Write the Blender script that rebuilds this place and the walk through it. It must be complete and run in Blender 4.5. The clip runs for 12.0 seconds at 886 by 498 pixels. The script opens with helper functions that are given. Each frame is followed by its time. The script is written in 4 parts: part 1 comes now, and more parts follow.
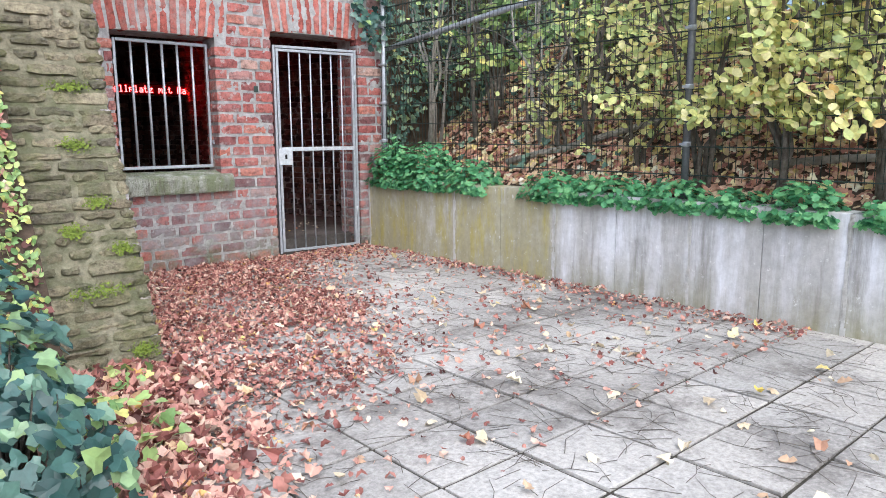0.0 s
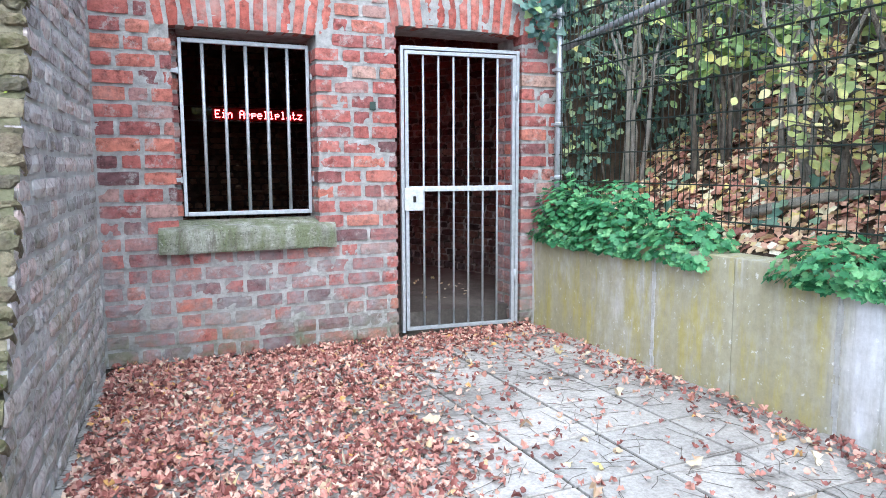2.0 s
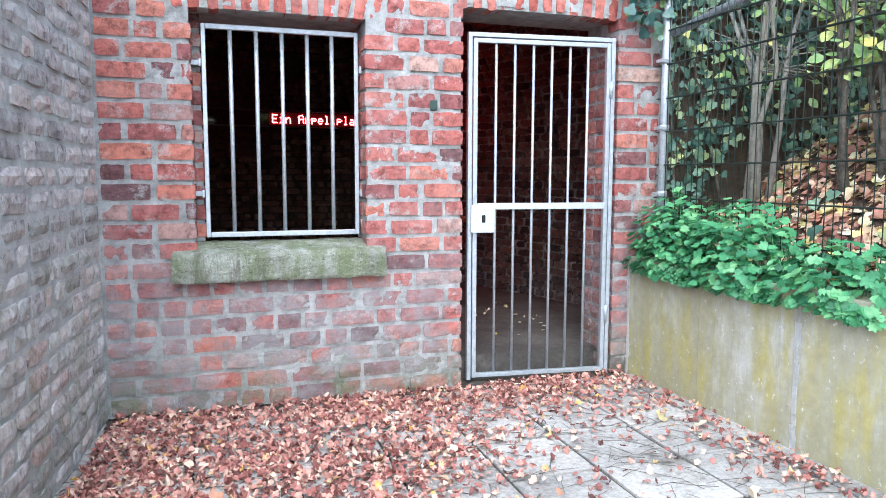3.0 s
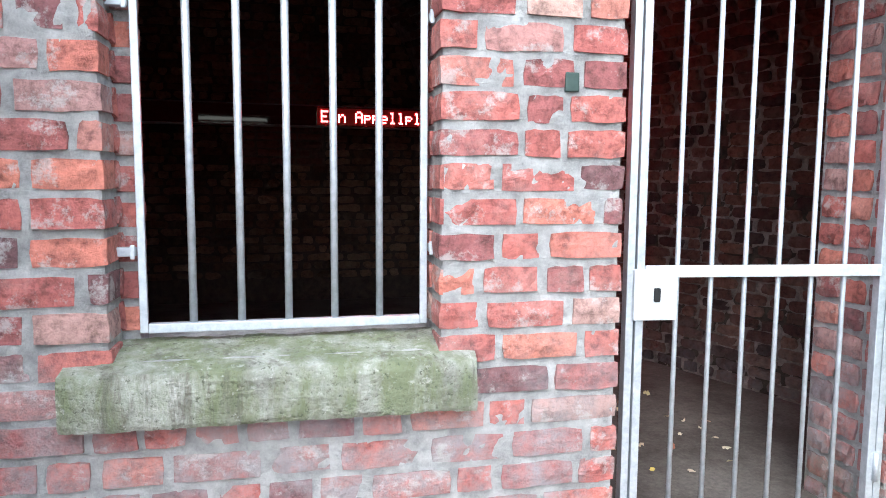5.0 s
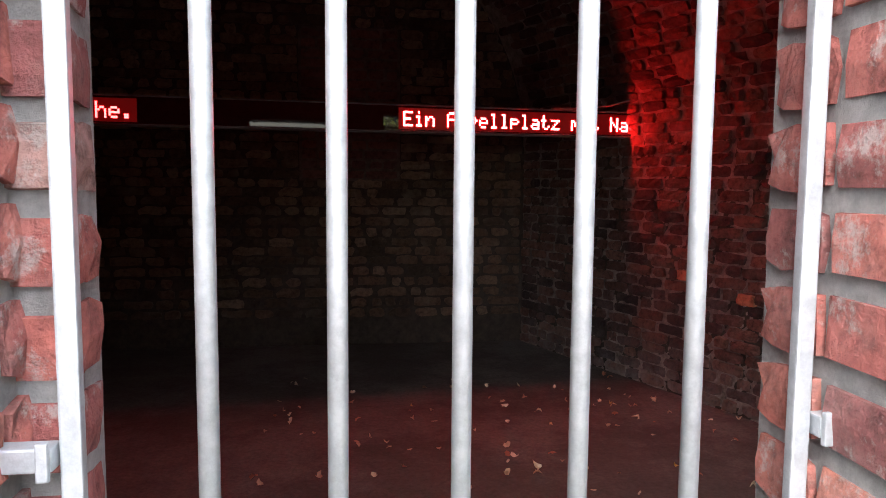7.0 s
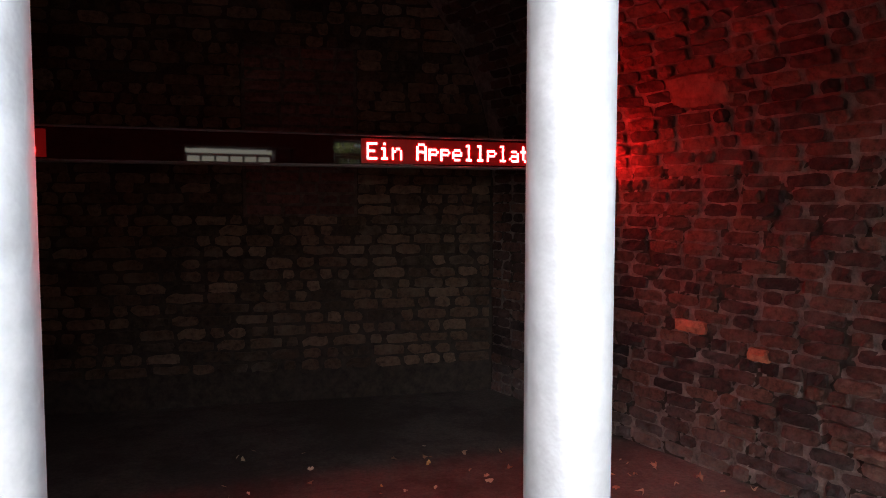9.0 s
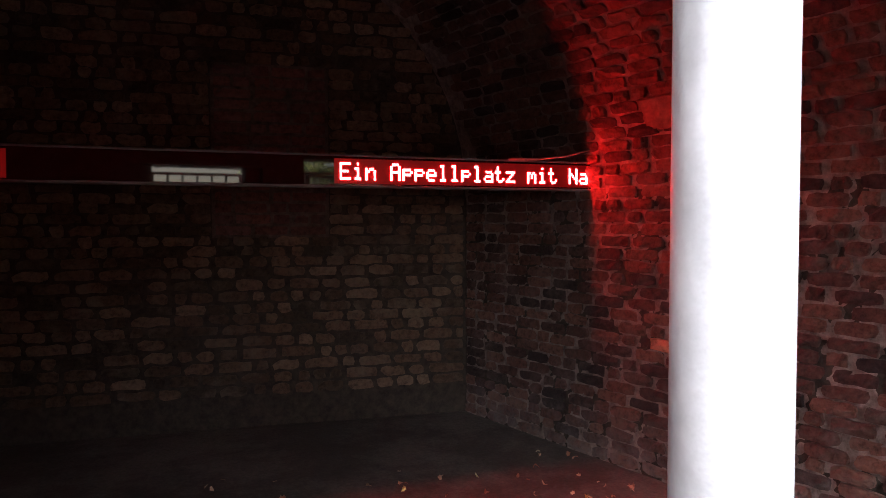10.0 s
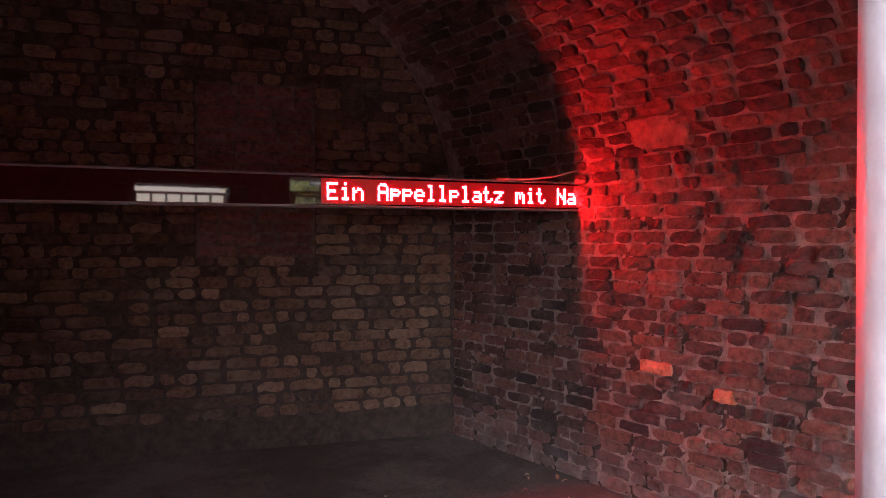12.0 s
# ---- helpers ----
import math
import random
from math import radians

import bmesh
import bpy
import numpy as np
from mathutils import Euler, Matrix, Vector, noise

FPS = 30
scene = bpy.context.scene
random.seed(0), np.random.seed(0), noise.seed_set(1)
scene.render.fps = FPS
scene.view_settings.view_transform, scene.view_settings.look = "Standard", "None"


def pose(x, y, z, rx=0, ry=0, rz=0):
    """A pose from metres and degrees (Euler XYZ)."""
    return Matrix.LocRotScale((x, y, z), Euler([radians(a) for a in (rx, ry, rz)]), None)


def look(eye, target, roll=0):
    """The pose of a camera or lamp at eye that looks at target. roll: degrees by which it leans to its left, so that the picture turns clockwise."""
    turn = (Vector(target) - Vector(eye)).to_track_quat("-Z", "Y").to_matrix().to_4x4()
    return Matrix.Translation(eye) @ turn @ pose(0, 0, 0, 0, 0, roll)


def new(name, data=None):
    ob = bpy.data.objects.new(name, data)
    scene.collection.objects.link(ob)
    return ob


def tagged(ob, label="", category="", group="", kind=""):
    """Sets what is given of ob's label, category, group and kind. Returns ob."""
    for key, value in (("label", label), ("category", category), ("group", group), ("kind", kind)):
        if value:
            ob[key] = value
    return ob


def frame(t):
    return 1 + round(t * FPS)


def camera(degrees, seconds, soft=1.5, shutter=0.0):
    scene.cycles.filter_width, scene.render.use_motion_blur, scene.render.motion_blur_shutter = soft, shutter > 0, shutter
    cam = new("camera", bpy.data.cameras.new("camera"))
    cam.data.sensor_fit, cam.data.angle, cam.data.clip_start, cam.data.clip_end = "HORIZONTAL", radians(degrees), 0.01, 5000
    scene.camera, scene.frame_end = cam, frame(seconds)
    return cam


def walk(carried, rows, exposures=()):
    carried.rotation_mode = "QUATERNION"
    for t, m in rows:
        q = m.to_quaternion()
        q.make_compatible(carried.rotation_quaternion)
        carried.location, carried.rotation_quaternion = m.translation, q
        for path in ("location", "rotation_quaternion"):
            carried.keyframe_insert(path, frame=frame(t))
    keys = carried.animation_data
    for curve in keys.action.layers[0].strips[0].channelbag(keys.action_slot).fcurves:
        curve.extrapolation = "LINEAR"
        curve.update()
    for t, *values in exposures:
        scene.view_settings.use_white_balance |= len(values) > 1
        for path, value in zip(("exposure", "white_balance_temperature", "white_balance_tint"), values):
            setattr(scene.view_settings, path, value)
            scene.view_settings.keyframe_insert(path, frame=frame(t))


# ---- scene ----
cam = camera(63.8, 12.0, soft=0.9)
# seconds, x, y, z, yaw, pitch, roll
ROWS = [
    (0.0, 0.492, 1.937, 1.234, -41.62, -9.38, 0.26),
    (0.5, 0.948, 2.313, 1.239, -37.03, -8.99, 0.35),
    (1.0, 1.365, 2.709, 1.246, -32.66, -8.54, 0.31),
    (1.5, 1.797, 3.172, 1.246, -27.47, -7.72, 0.33),
    (2.0, 2.153, 3.592, 1.226, -24.45, -6.62, 0.22),
    (2.5, 2.389, 4.012, 1.233, -20.84, -6.18, 0.10),
    (4.5, 2.897, 5.766, 1.333, -13.79, -5.78, -0.68),
    (5.0, 2.966, 6.308, 1.364, -11.83, -5.85, -0.38),
    (5.5, 2.909, 6.739, 1.381, -8.86, -5.48, -0.45),
    (6.0, 2.848, 7.063, 1.400, -8.09, -5.31, -0.67),
    (6.5, 2.847, 7.435, 1.404, -8.24, -4.91, -0.68),
    (7.0, 2.820, 7.687, 1.424, -7.96, -5.14, -0.46),
    (7.5, 2.744, 7.897, 1.514, -9.37, -5.60, -0.06),
    (9.3, 2.741, 8.295, 1.556, -13.25, -3.22, -0.16),
    (9.5, 2.739, 8.302, 1.561, -13.68, -2.96, -0.17),
    (9.7, 2.740, 8.314, 1.561, -14.31, -2.66, -0.05),
    (9.9, 2.733, 8.326, 1.562, -14.94, -2.37, 0.07),
    (10.1, 2.720, 8.331, 1.566, -15.43, -2.14, 0.10),
    (10.3, 2.716, 8.347, 1.573, -15.78, -1.99, 0.05),
    (10.5, 2.721, 8.361, 1.580, -16.12, -1.84, 0.00),
    (10.7, 2.721, 8.366, 1.585, -16.32, -1.71, 0.12),
    (10.8, 2.715, 8.366, 1.587, -16.43, -1.64, 0.19),
    (10.9, 2.707, 8.362, 1.590, -16.53, -1.58, 0.25),
    (11.0, 2.703, 8.362, 1.592, -16.63, -1.51, 0.31),
    (11.1, 2.701, 8.362, 1.590, -16.61, -1.42, 0.28),
    (11.3, 2.700, 8.362, 1.585, -16.58, -1.25, 0.23),
    (11.5, 2.707, 8.362, 1.581, -16.55, -1.07, 0.17),
    (11.7, 2.719, 8.368, 1.578, -16.50, -0.95, 0.13),
    (12.0, 2.719, 8.369, 1.574, -16.43, -0.76, 0.06),
]
walk(cam, [(t, pose(x, y, z, 90 + pitch, roll, yaw)) for t, x, y, z, yaw, pitch, roll in ROWS],
     exposures=[(0.0, 0.5, 5750, 10), (2.5, 0.98, 5270, 6), (4.5, 1.38, 5350, 5), (5.5, 1.6, 5600, 7), (6.5, 1.97, 5800, 10), (7.5, 1.95, 6100, 10), (9.5, 1.95, 6000, 10), (10.5, 3.05, 6000, 18), (12.0, 3.5, 6000, 26)])

# ---- light ----
world = bpy.data.worlds.new("sky")
scene.world = world
world.use_nodes = True
wt = world.node_tree
sky = wt.nodes.new("ShaderNodeTexSky")
sky.sky_type = "NISHITA"
sky.sun_disc = False
sky.sun_elevation = radians(48)
sky.sun_rotation = radians(200)
sky.dust_density = 4.0
sky.ozone_density = 0.6
wt.links.new(sky.outputs[0], wt.nodes["Background"].inputs[0])
wt.nodes["Background"].inputs[1].default_value = 0.15
sun = new("sun", bpy.data.lights.new("sun", "SUN"))
sun.data.energy = 3.0
sun.data.angle = radians(110)
sun.data.color = (1.0, 0.985, 0.96)
sun.matrix_world = look((-0.6, -1.0, 11.0), (3.2, 6.0, 0.5))


# ---- materials ----
def material(name, rough=0.85, metal=0.0):
    m = bpy.data.materials.new(name)
    m.use_nodes = True
    b = m.node_tree.nodes["Principled BSDF"]
    b.inputs["Roughness"].default_value = rough
    b.inputs["Metallic"].default_value = metal
    return m, m.node_tree.nodes, m.node_tree.links, b


def ramp(n, stops):
    r = n.new("ShaderNodeValToRGB")
    e = r.color_ramp.elements
    while len(e) < len(stops):
        e.new(0.5)
    for k, (p, col) in zip(e, stops):
        k.position = p
        k.color = (*col, 1)
    return r


def noise_node(n, l, scale, detail=5.0, rough=0.6, stretch=None):
    tex = n.new("ShaderNodeTexNoise")
    tex.inputs["Scale"].default_value = scale
    tex.inputs["Detail"].default_value = detail
    tex.inputs["Roughness"].default_value = rough
    geo = n.new("ShaderNodeNewGeometry")
    if stretch:
        mp = n.new("ShaderNodeMapping")
        mp.inputs["Scale"].default_value = stretch
        l.new(geo.outputs["Position"], mp.inputs[0])
        l.new(mp.outputs[0], tex.inputs[0])
    else:
        l.new(geo.outputs["Position"], tex.inputs[0])
    return tex.outputs[0]


def mix(n, l, fac, a, b, mode="MIX"):
    m = n.new("ShaderNodeMix")
    m.data_type = "RGBA"
    m.blend_type = mode
    for sock, val in ((m.inputs[0], fac), (m.inputs[6], a), (m.inputs[7], b)):
        if isinstance(val, (int, float)):
            sock.default_value = val
        elif isinstance(val, tuple):
            sock.default_value = (*val, 1)
        else:
            l.new(val, sock)
    return m.outputs[2]


def sharpen(n, l, value, lo, hi):
    m = n.new("ShaderNodeMapRange")
    m.inputs[1].default_value = lo
    m.inputs[2].default_value = hi
    l.new(value, m.inputs[0])
    return m.outputs[0]


def times(n, l, a, b):
    m = n.new("ShaderNodeMath")
    m.operation = "MULTIPLY"
    for sock, val in ((m.inputs[0], a), (m.inputs[1], b)):
        if isinstance(val, (int, float)):
            sock.default_value = val
        else:
            l.new(val, sock)
    return m.outputs[0]


def height_node(n, l, lo, hi):
    geo = n.new("ShaderNodeNewGeometry")
    sep = n.new("ShaderNodeSeparateXYZ")
    l.new(geo.outputs["Position"], sep.inputs[0])
    return sharpen(n, l, sep.outputs[2], lo, hi)


def bump(n, l, b, value, strength, distance=0.01):
    k = n.new("ShaderNodeBump")
    k.inputs["Strength"].default_value = strength
    k.inputs["Distance"].default_value = distance
    l.new(value, k.inputs["Height"])
    l.new(k.outputs[0], b.inputs["Normal"])


def masonry(name, stops, bloom=(0.5, 0.48, 0.46), bloom_amount=0.5, moss=0.0, moss_top=0.5, island=False, rough=0.9, low_bloom=0.0, low_top=0.95, low_col=(0.27, 0.255, 0.26), grain=0.22, smear=None, moss_lo=0.42, moss_scale=4.0):
    """Bricks and stones: a colour for each piece, mottling, pale lime bloom and moss."""
    m, n, l, b = material(name, rough)
    if island:
        rnd = n.new("ShaderNodeNewGeometry").outputs["Random Per Island"]
    else:
        rnd = n.new("ShaderNodeObjectInfo").outputs["Random"]
    r = ramp(n, stops)
    l.new(rnd, r.inputs[0])
    mott = noise_node(n, l, 28, 6, 0.7)
    dark = ramp(n, [(0.32, (0.35, 0.32, 0.32)), (0.52, (0.95, 0.93, 0.92)), (0.7, (1.25, 1.22, 1.2))])
    l.new(mott, dark.inputs[0])
    col = mix(n, l, 1.0, r.outputs[0], dark.outputs[0], "MULTIPLY")
    big = noise_node(n, l, 3.1, 7, 0.72)
    fac = times(n, l, sharpen(n, l, big, 0.5, 0.68), bloom_amount)
    col = mix(n, l, fac, col, bloom)
    if low_bloom:
        h = height_node(n, l, low_top, low_top - 0.4)
        wide = noise_node(n, l, 5.5, 7, 0.75)
        col = mix(n, l, times(n, l, times(n, l, h, sharpen(n, l, wide, 0.36, 0.6)), low_bloom), col, low_col)
    if moss:
        h = height_node(n, l, moss_top, moss_top - 0.35)
        wide = noise_node(n, l, moss_scale, 7, 0.75)
        col = mix(n, l, times(n, l, times(n, l, h, sharpen(n, l, wide, moss_lo, moss_lo + 0.2)), moss), col, (0.12, 0.135, 0.05))
    if smear:
        sm = noise_node(n, l, 9.0, 8, 0.75)
        col = mix(n, l, times(n, l, sharpen(n, l, sm, 0.55, 0.62), 0.6), col, smear)
    l.new(col, b.inputs["Base Color"])
    hi = n.new("ShaderNodeMath")
    hi.operation = "ADD"
    l.new(noise_node(n, l, 90, 6, 0.7), hi.inputs[0])
    l.new(times(n, l, noise_node(n, l, 24, 6, 0.7), 2.0), hi.inputs[1])
    bump(n, l, b, hi.outputs[0], grain * 3, 0.006)
    return m


def mortar(name, a, c, moss=0.0, moss_top=0.4):
    m, n, l, b = material(name, 0.95)
    r = ramp(n, [(0.32, a), (0.68, c)])
    l.new(noise_node(n, l, 14, 8, 0.72), r.inputs[0])
    col = r.outputs[0]
    if moss:
        h = height_node(n, l, moss_top, moss_top - 0.35)
        col = mix(n, l, times(n, l, times(n, l, h, sharpen(n, l, noise_node(n, l, 5, 6, 0.7), 0.4, 0.6)), moss), col, (0.10, 0.12, 0.04))
    l.new(col, b.inputs["Base Color"])
    bump(n, l, b, noise_node(n, l, 45, 9, 0.8), 1.0, 0.02)
    return m


RED = [(0.0, (0.13, 0.07, 0.075)), (0.12, (0.25, 0.09, 0.088)), (0.3, (0.37, 0.115, 0.10)), (0.6, (0.43, 0.14, 0.115)), (0.82, (0.53, 0.20, 0.14)), (0.92, (0.35, 0.20, 0.19)), (1.0, (0.48, 0.32, 0.26))]
M_BRICK = masonry("red_brick", RED, bloom=(0.46, 0.33, 0.30), bloom_amount=0.35, moss=0.7, moss_top=0.4, low_bloom=0.9, grain=0.4, smear=(0.43, 0.42, 0.40))
M_ARCH = masonry("arch_brick", [(0.0, (0.30, 0.08, 0.06)), (0.5, (0.42, 0.11, 0.085)), (1.0, (0.46, 0.17, 0.13))], bloom=(0.5, 0.4, 0.36), bloom_amount=0.5)
M_MORTAR = mortar("lime_mortar", (0.24, 0.237, 0.23), (0.56, 0.555, 0.54), moss=0.8)
M_SIDE = masonry("grey_washed_brick", [(0.0, (0.27, 0.25, 0.25)), (0.4, (0.44, 0.40, 0.40)), (0.75, (0.56, 0.52, 0.51)), (1.0, (0.48, 0.36, 0.33))], bloom=(0.58, 0.58, 0.56), bloom_amount=0.8, moss=0.5, moss_top=1.2, smear=(0.50, 0.50, 0.48))
M_STONE = masonry("mossy_stone", [(0.0, (0.17, 0.15, 0.105)), (0.4, (0.32, 0.28, 0.185)), (0.7, (0.42, 0.365, 0.24)), (1.0, (0.26, 0.21, 0.14))], bloom=(0.20, 0.21, 0.07), bloom_amount=0.85, moss=0.6, moss_top=1.9, grain=1.0)
M_PALE_MORTAR = mortar("washed_mortar", (0.42, 0.415, 0.40), (0.68, 0.675, 0.66), moss=0.5, moss_top=0.6)
M_STONE_MORTAR = mortar("wing_mortar", (0.12, 0.105, 0.065), (0.42, 0.38, 0.26), moss=0.6, moss_top=1.8)
ROOM_RED = [(0.0, (0.03, 0.018, 0.018)), (0.25, (0.085, 0.04, 0.034)), (0.6, (0.15, 0.07, 0.052)), (0.88, (0.23, 0.12, 0.085)), (1.0, (0.07, 0.05, 0.045))]
M_VAULT = masonry("room_brick", ROOM_RED, grain=0.9, bloom=(0.30, 0.22, 0.19), bloom_amount=0.35, low_bloom=0.6, low_top=0.5, low_col=(0.26, 0.24, 0.24))
M_VAULT_STUFF = masonry("room_brick_vault", ROOM_RED, grain=0.9, bloom=(0.30, 0.22, 0.19), bloom_amount=0.35, low_bloom=0.6, low_top=0.5, low_col=(0.26, 0.24, 0.24), island=True)
M_BACK = masonry("back_wall_stone", [(0.0, (0.045, 0.033, 0.022)), (0.35, (0.14, 0.088, 0.056)), (0.7, (0.205, 0.13, 0.082)), (1.0, (0.29, 0.20, 0.135))], grain=0.9, bloom=(0.30, 0.25, 0.18), bloom_amount=0.5)
M_BACK_STUFF = masonry("back_wall_stone_far", [(0.0, (0.045, 0.033, 0.022)), (0.35, (0.14, 0.088, 0.056)), (0.7, (0.205, 0.13, 0.082)), (1.0, (0.29, 0.20, 0.135))], grain=0.9, bloom=(0.30, 0.25, 0.18), bloom_amount=0.5, island=True)
M_PATCH = masonry("patch_brick", [(0.0, (0.085, 0.04, 0.035)), (1.0, (0.17, 0.07, 0.055))], bloom_amount=0.1)
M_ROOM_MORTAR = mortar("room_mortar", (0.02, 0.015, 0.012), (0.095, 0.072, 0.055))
M_VAULT_MORTAR = mortar("vault_mortar", (0.09, 0.07, 0.062), (0.42, 0.33, 0.29))
M_PATCH_MORTAR = mortar("patch_mortar", (0.03, 0.023, 0.018), (0.17, 0.13, 0.105))
M_ORANGE = masonry("new_orange_brick", [(0.0, (0.42, 0.16, 0.08)), (1.0, (0.45, 0.2, 0.12))], bloom_amount=0.1)


def concrete(name, dark, light, streaks=True):
    m, n, l, b = material(name, 0.85)
    r = ramp(n, [(0.3, dark), (0.7, light)])
    l.new(noise_node(n, l, 2.2, 8, 0.7), r.inputs[0])
    col = r.outputs[0]
    if streaks:
        st = noise_node(n, l, 1.0, 7, 0.7, (3.2, 3.2, 0.45))
        col = mix(n, l, times(n, l, sharpen(n, l, st, 0.44, 0.62), 0.85), col, (0.72, 0.73, 0.76))
        st2 = noise_node(n, l, 1.0, 7, 0.72, (7.0, 7.0, 0.7))
        col = mix(n, l, times(n, l, sharpen(n, l, st2, 0.5, 0.64), 0.75), col, (0.22, 0.21, 0.19))
        geo = n.new("ShaderNodeNewGeometry")
        sep = n.new("ShaderNodeSeparateXYZ")
        l.new(geo.outputs["Position"], sep.inputs[0])
        alg = noise_node(n, l, 1.0, 7, 0.68, (3.5, 3.5, 1.3))
        low = times(n, l, height_node(n, l, 0.34, 0.0), sharpen(n, l, alg, 0.3, 0.6))
        col = mix(n, l, times(n, l, low, 0.85), col, (0.25, 0.235, 0.13))
        far = sharpen(n, l, sep.outputs[1], 5.6, 5.8)
        col = mix(n, l, times(n, l, times(n, l, far, sharpen(n, l, alg, 0.22, 0.5)), 0.85), col, (0.33, 0.30, 0.17))
        ochre = noise_node(n, l, 1.0, 7, 0.7, (6.0, 6.0, 1.1))
        col = mix(n, l, times(n, l, times(n, l, far, sharpen(n, l, ochre, 0.52, 0.64)), 0.7), col, (0.40, 0.34, 0.08))
        pock = noise_node(n, l, 26, 6, 0.7)
        col = mix(n, l, times(n, l, sharpen(n, l, pock, 0.62, 0.68), 0.6), col, (0.75, 0.75, 0.72))
    else:
        inf = n.new("ShaderNodeObjectInfo")
        tint = ramp(n, [(0.0, (0.82, 0.82, 0.82)), (1.0, (1.1, 1.08, 1.06))])
        l.new(inf.outputs["Random"], tint.inputs[0])
        col = mix(n, l, 1.0, col, tint.outputs[0], "MULTIPLY")
        damp = noise_node(n, l, 1.1, 9, 0.78)
        col = mix(n, l, times(n, l, sharpen(n, l, damp, 0.46, 0.6), 0.85), col, (0.15, 0.135, 0.12))
    l.new(mix(n, l, 0.65 if not streaks else 0.3, col, ramp_noise(n, l, 45 if not streaks else 16), "MULTIPLY"), b.inputs["Base Color"])
    bump(n, l, b, noise_node(n, l, 120, 6, 0.7), 0.35, 0.004)
    return m


def ramp_noise(n, l, scale):
    r = ramp(n, [(0.35, (0.45, 0.45, 0.45)), (0.6, (1.1, 1.1, 1.1))])
    l.new(noise_node(n, l, scale, 7, 0.75), r.inputs[0])
    return r.outputs[0]


M_CONCRETE = concrete("stained_concrete", (0.36, 0.35, 0.33), (0.52, 0.51, 0.49))
M_SLAB = concrete("paving_concrete", (0.33, 0.312, 0.285), (0.64, 0.62, 0.58), streaks=False)
# Far darker than the paving: the room's dimness is put into this colour.
M_DIM_FLOOR = concrete("dimmed_floor_concrete", (0.055, 0.048, 0.042), (0.10, 0.09, 0.078), streaks=False)


def algae_stone(name):
    m, n, l, b = material(name, 0.9)
    r = ramp(n, [(0.32, (0.14, 0.14, 0.11)), (0.5, (0.34, 0.345, 0.29)), (0.68, (0.54, 0.545, 0.49))])
    l.new(noise_node(n, l, 7, 8, 0.75), r.inputs[0])
    col = mix(n, l, times(n, l, sharpen(n, l, noise_node(n, l, 1.0, 7, 0.7, (9, 9, 3)), 0.40, 0.58), 0.8), r.outputs[0], (0.16, 0.19, 0.085))
    col = mix(n, l, times(n, l, sharpen(n, l, noise_node(n, l, 1.0, 6, 0.7, (16, 16, 2)), 0.56, 0.66), 0.7), col, (0.12, 0.11, 0.08))
    col = mix(n, l, times(n, l, sharpen(n, l, noise_node(n, l, 30, 6, 0.75), 0.58, 0.66), 0.6), col, (0.56, 0.56, 0.50))
    pit = noise_node(n, l, 55, 6, 0.7)
    col = mix(n, l, times(n, l, sharpen(n, l, pit, 0.42, 0.34), 0.8), col, (0.08, 0.085, 0.05))
    l.new(col, b.inputs["Base Color"])
    bump(n, l, b, pit, 1.0, 0.025)
    return m


M_SILL = algae_stone("mossy_sill")
M_FILLER = mortar("joint_mortar", (0.40, 0.39, 0.35), (0.66, 0.65, 0.62))
M_JOINT = mortar("joint_dirt", (0.05, 0.045, 0.035), (0.11, 0.095, 0.07))
M_SOIL = mortar("bank_soil", (0.05, 0.035, 0.024), (0.15, 0.10, 0.065))


def metal(name, col, rough):
    m, n, l, b = material(name, rough, 0.45)
    r = ramp(n, [(0.35, tuple(0.72 * k for k in col)), (0.65, col)])
    l.new(noise_node(n, l, 35, 6, 0.7), r.inputs[0])
    l.new(r.outputs[0], b.inputs["Base Color"])
    bump(n, l, b, noise_node(n, l, 70, 4, 0.6), 0.25, 0.003)
    return m


M_ZINC = metal("galvanised_steel", (0.48, 0.51, 0.54), 0.5)
M_LOCK = metal("pale_zinc_paint", (0.66, 0.69, 0.72), 0.5)
M_FENCE = metal("dark_green_wire", (0.045, 0.07, 0.06), 0.55)
M_POST = metal("weathered_post", (0.16, 0.17, 0.18), 0.6)
M_HOLE = material("dark_hole", 0.9)[0]
M_HOLE.node_tree.nodes["Principled BSDF"].inputs["Base Color"].default_value = (0.01, 0.01, 0.01, 1)
M_GLOSS, _n, _l, _b = material("black_display_glass", 0.03)
_b.inputs["Base Color"].default_value = (0.008, 0.006, 0.006, 1)
M_LED, _n, _l, _b = material("red_led", 0.5)
_b.inputs["Base Color"].default_value = (0.2, 0.0, 0.0, 1)
_b.inputs["Emission Color"].default_value = (1.0, 0.011, 0.009, 1)
_b.inputs["Emission Strength"].default_value = 55.0


M_LED_DIM, _n, _l, _b = material("red_led_dim", 0.5)
_b.inputs["Base Color"].default_value = (0.2, 0.0, 0.0, 1)
_b.inputs["Emission Color"].default_value = (1.0, 0.011, 0.009, 1)
_b.inputs["Emission Strength"].default_value = 16.0
# Weak red emission that imitates the halo round the bright letters.
M_LED_HALO, _n, _l, _b = material("red_led_halo", 0.4)
_b.inputs["Base Color"].default_value = (0.02, 0.0, 0.0, 1)
_b.inputs["Emission Color"].default_value = (1.0, 0.008, 0.008, 1)
_b.inputs["Emission Strength"].default_value = 0.02


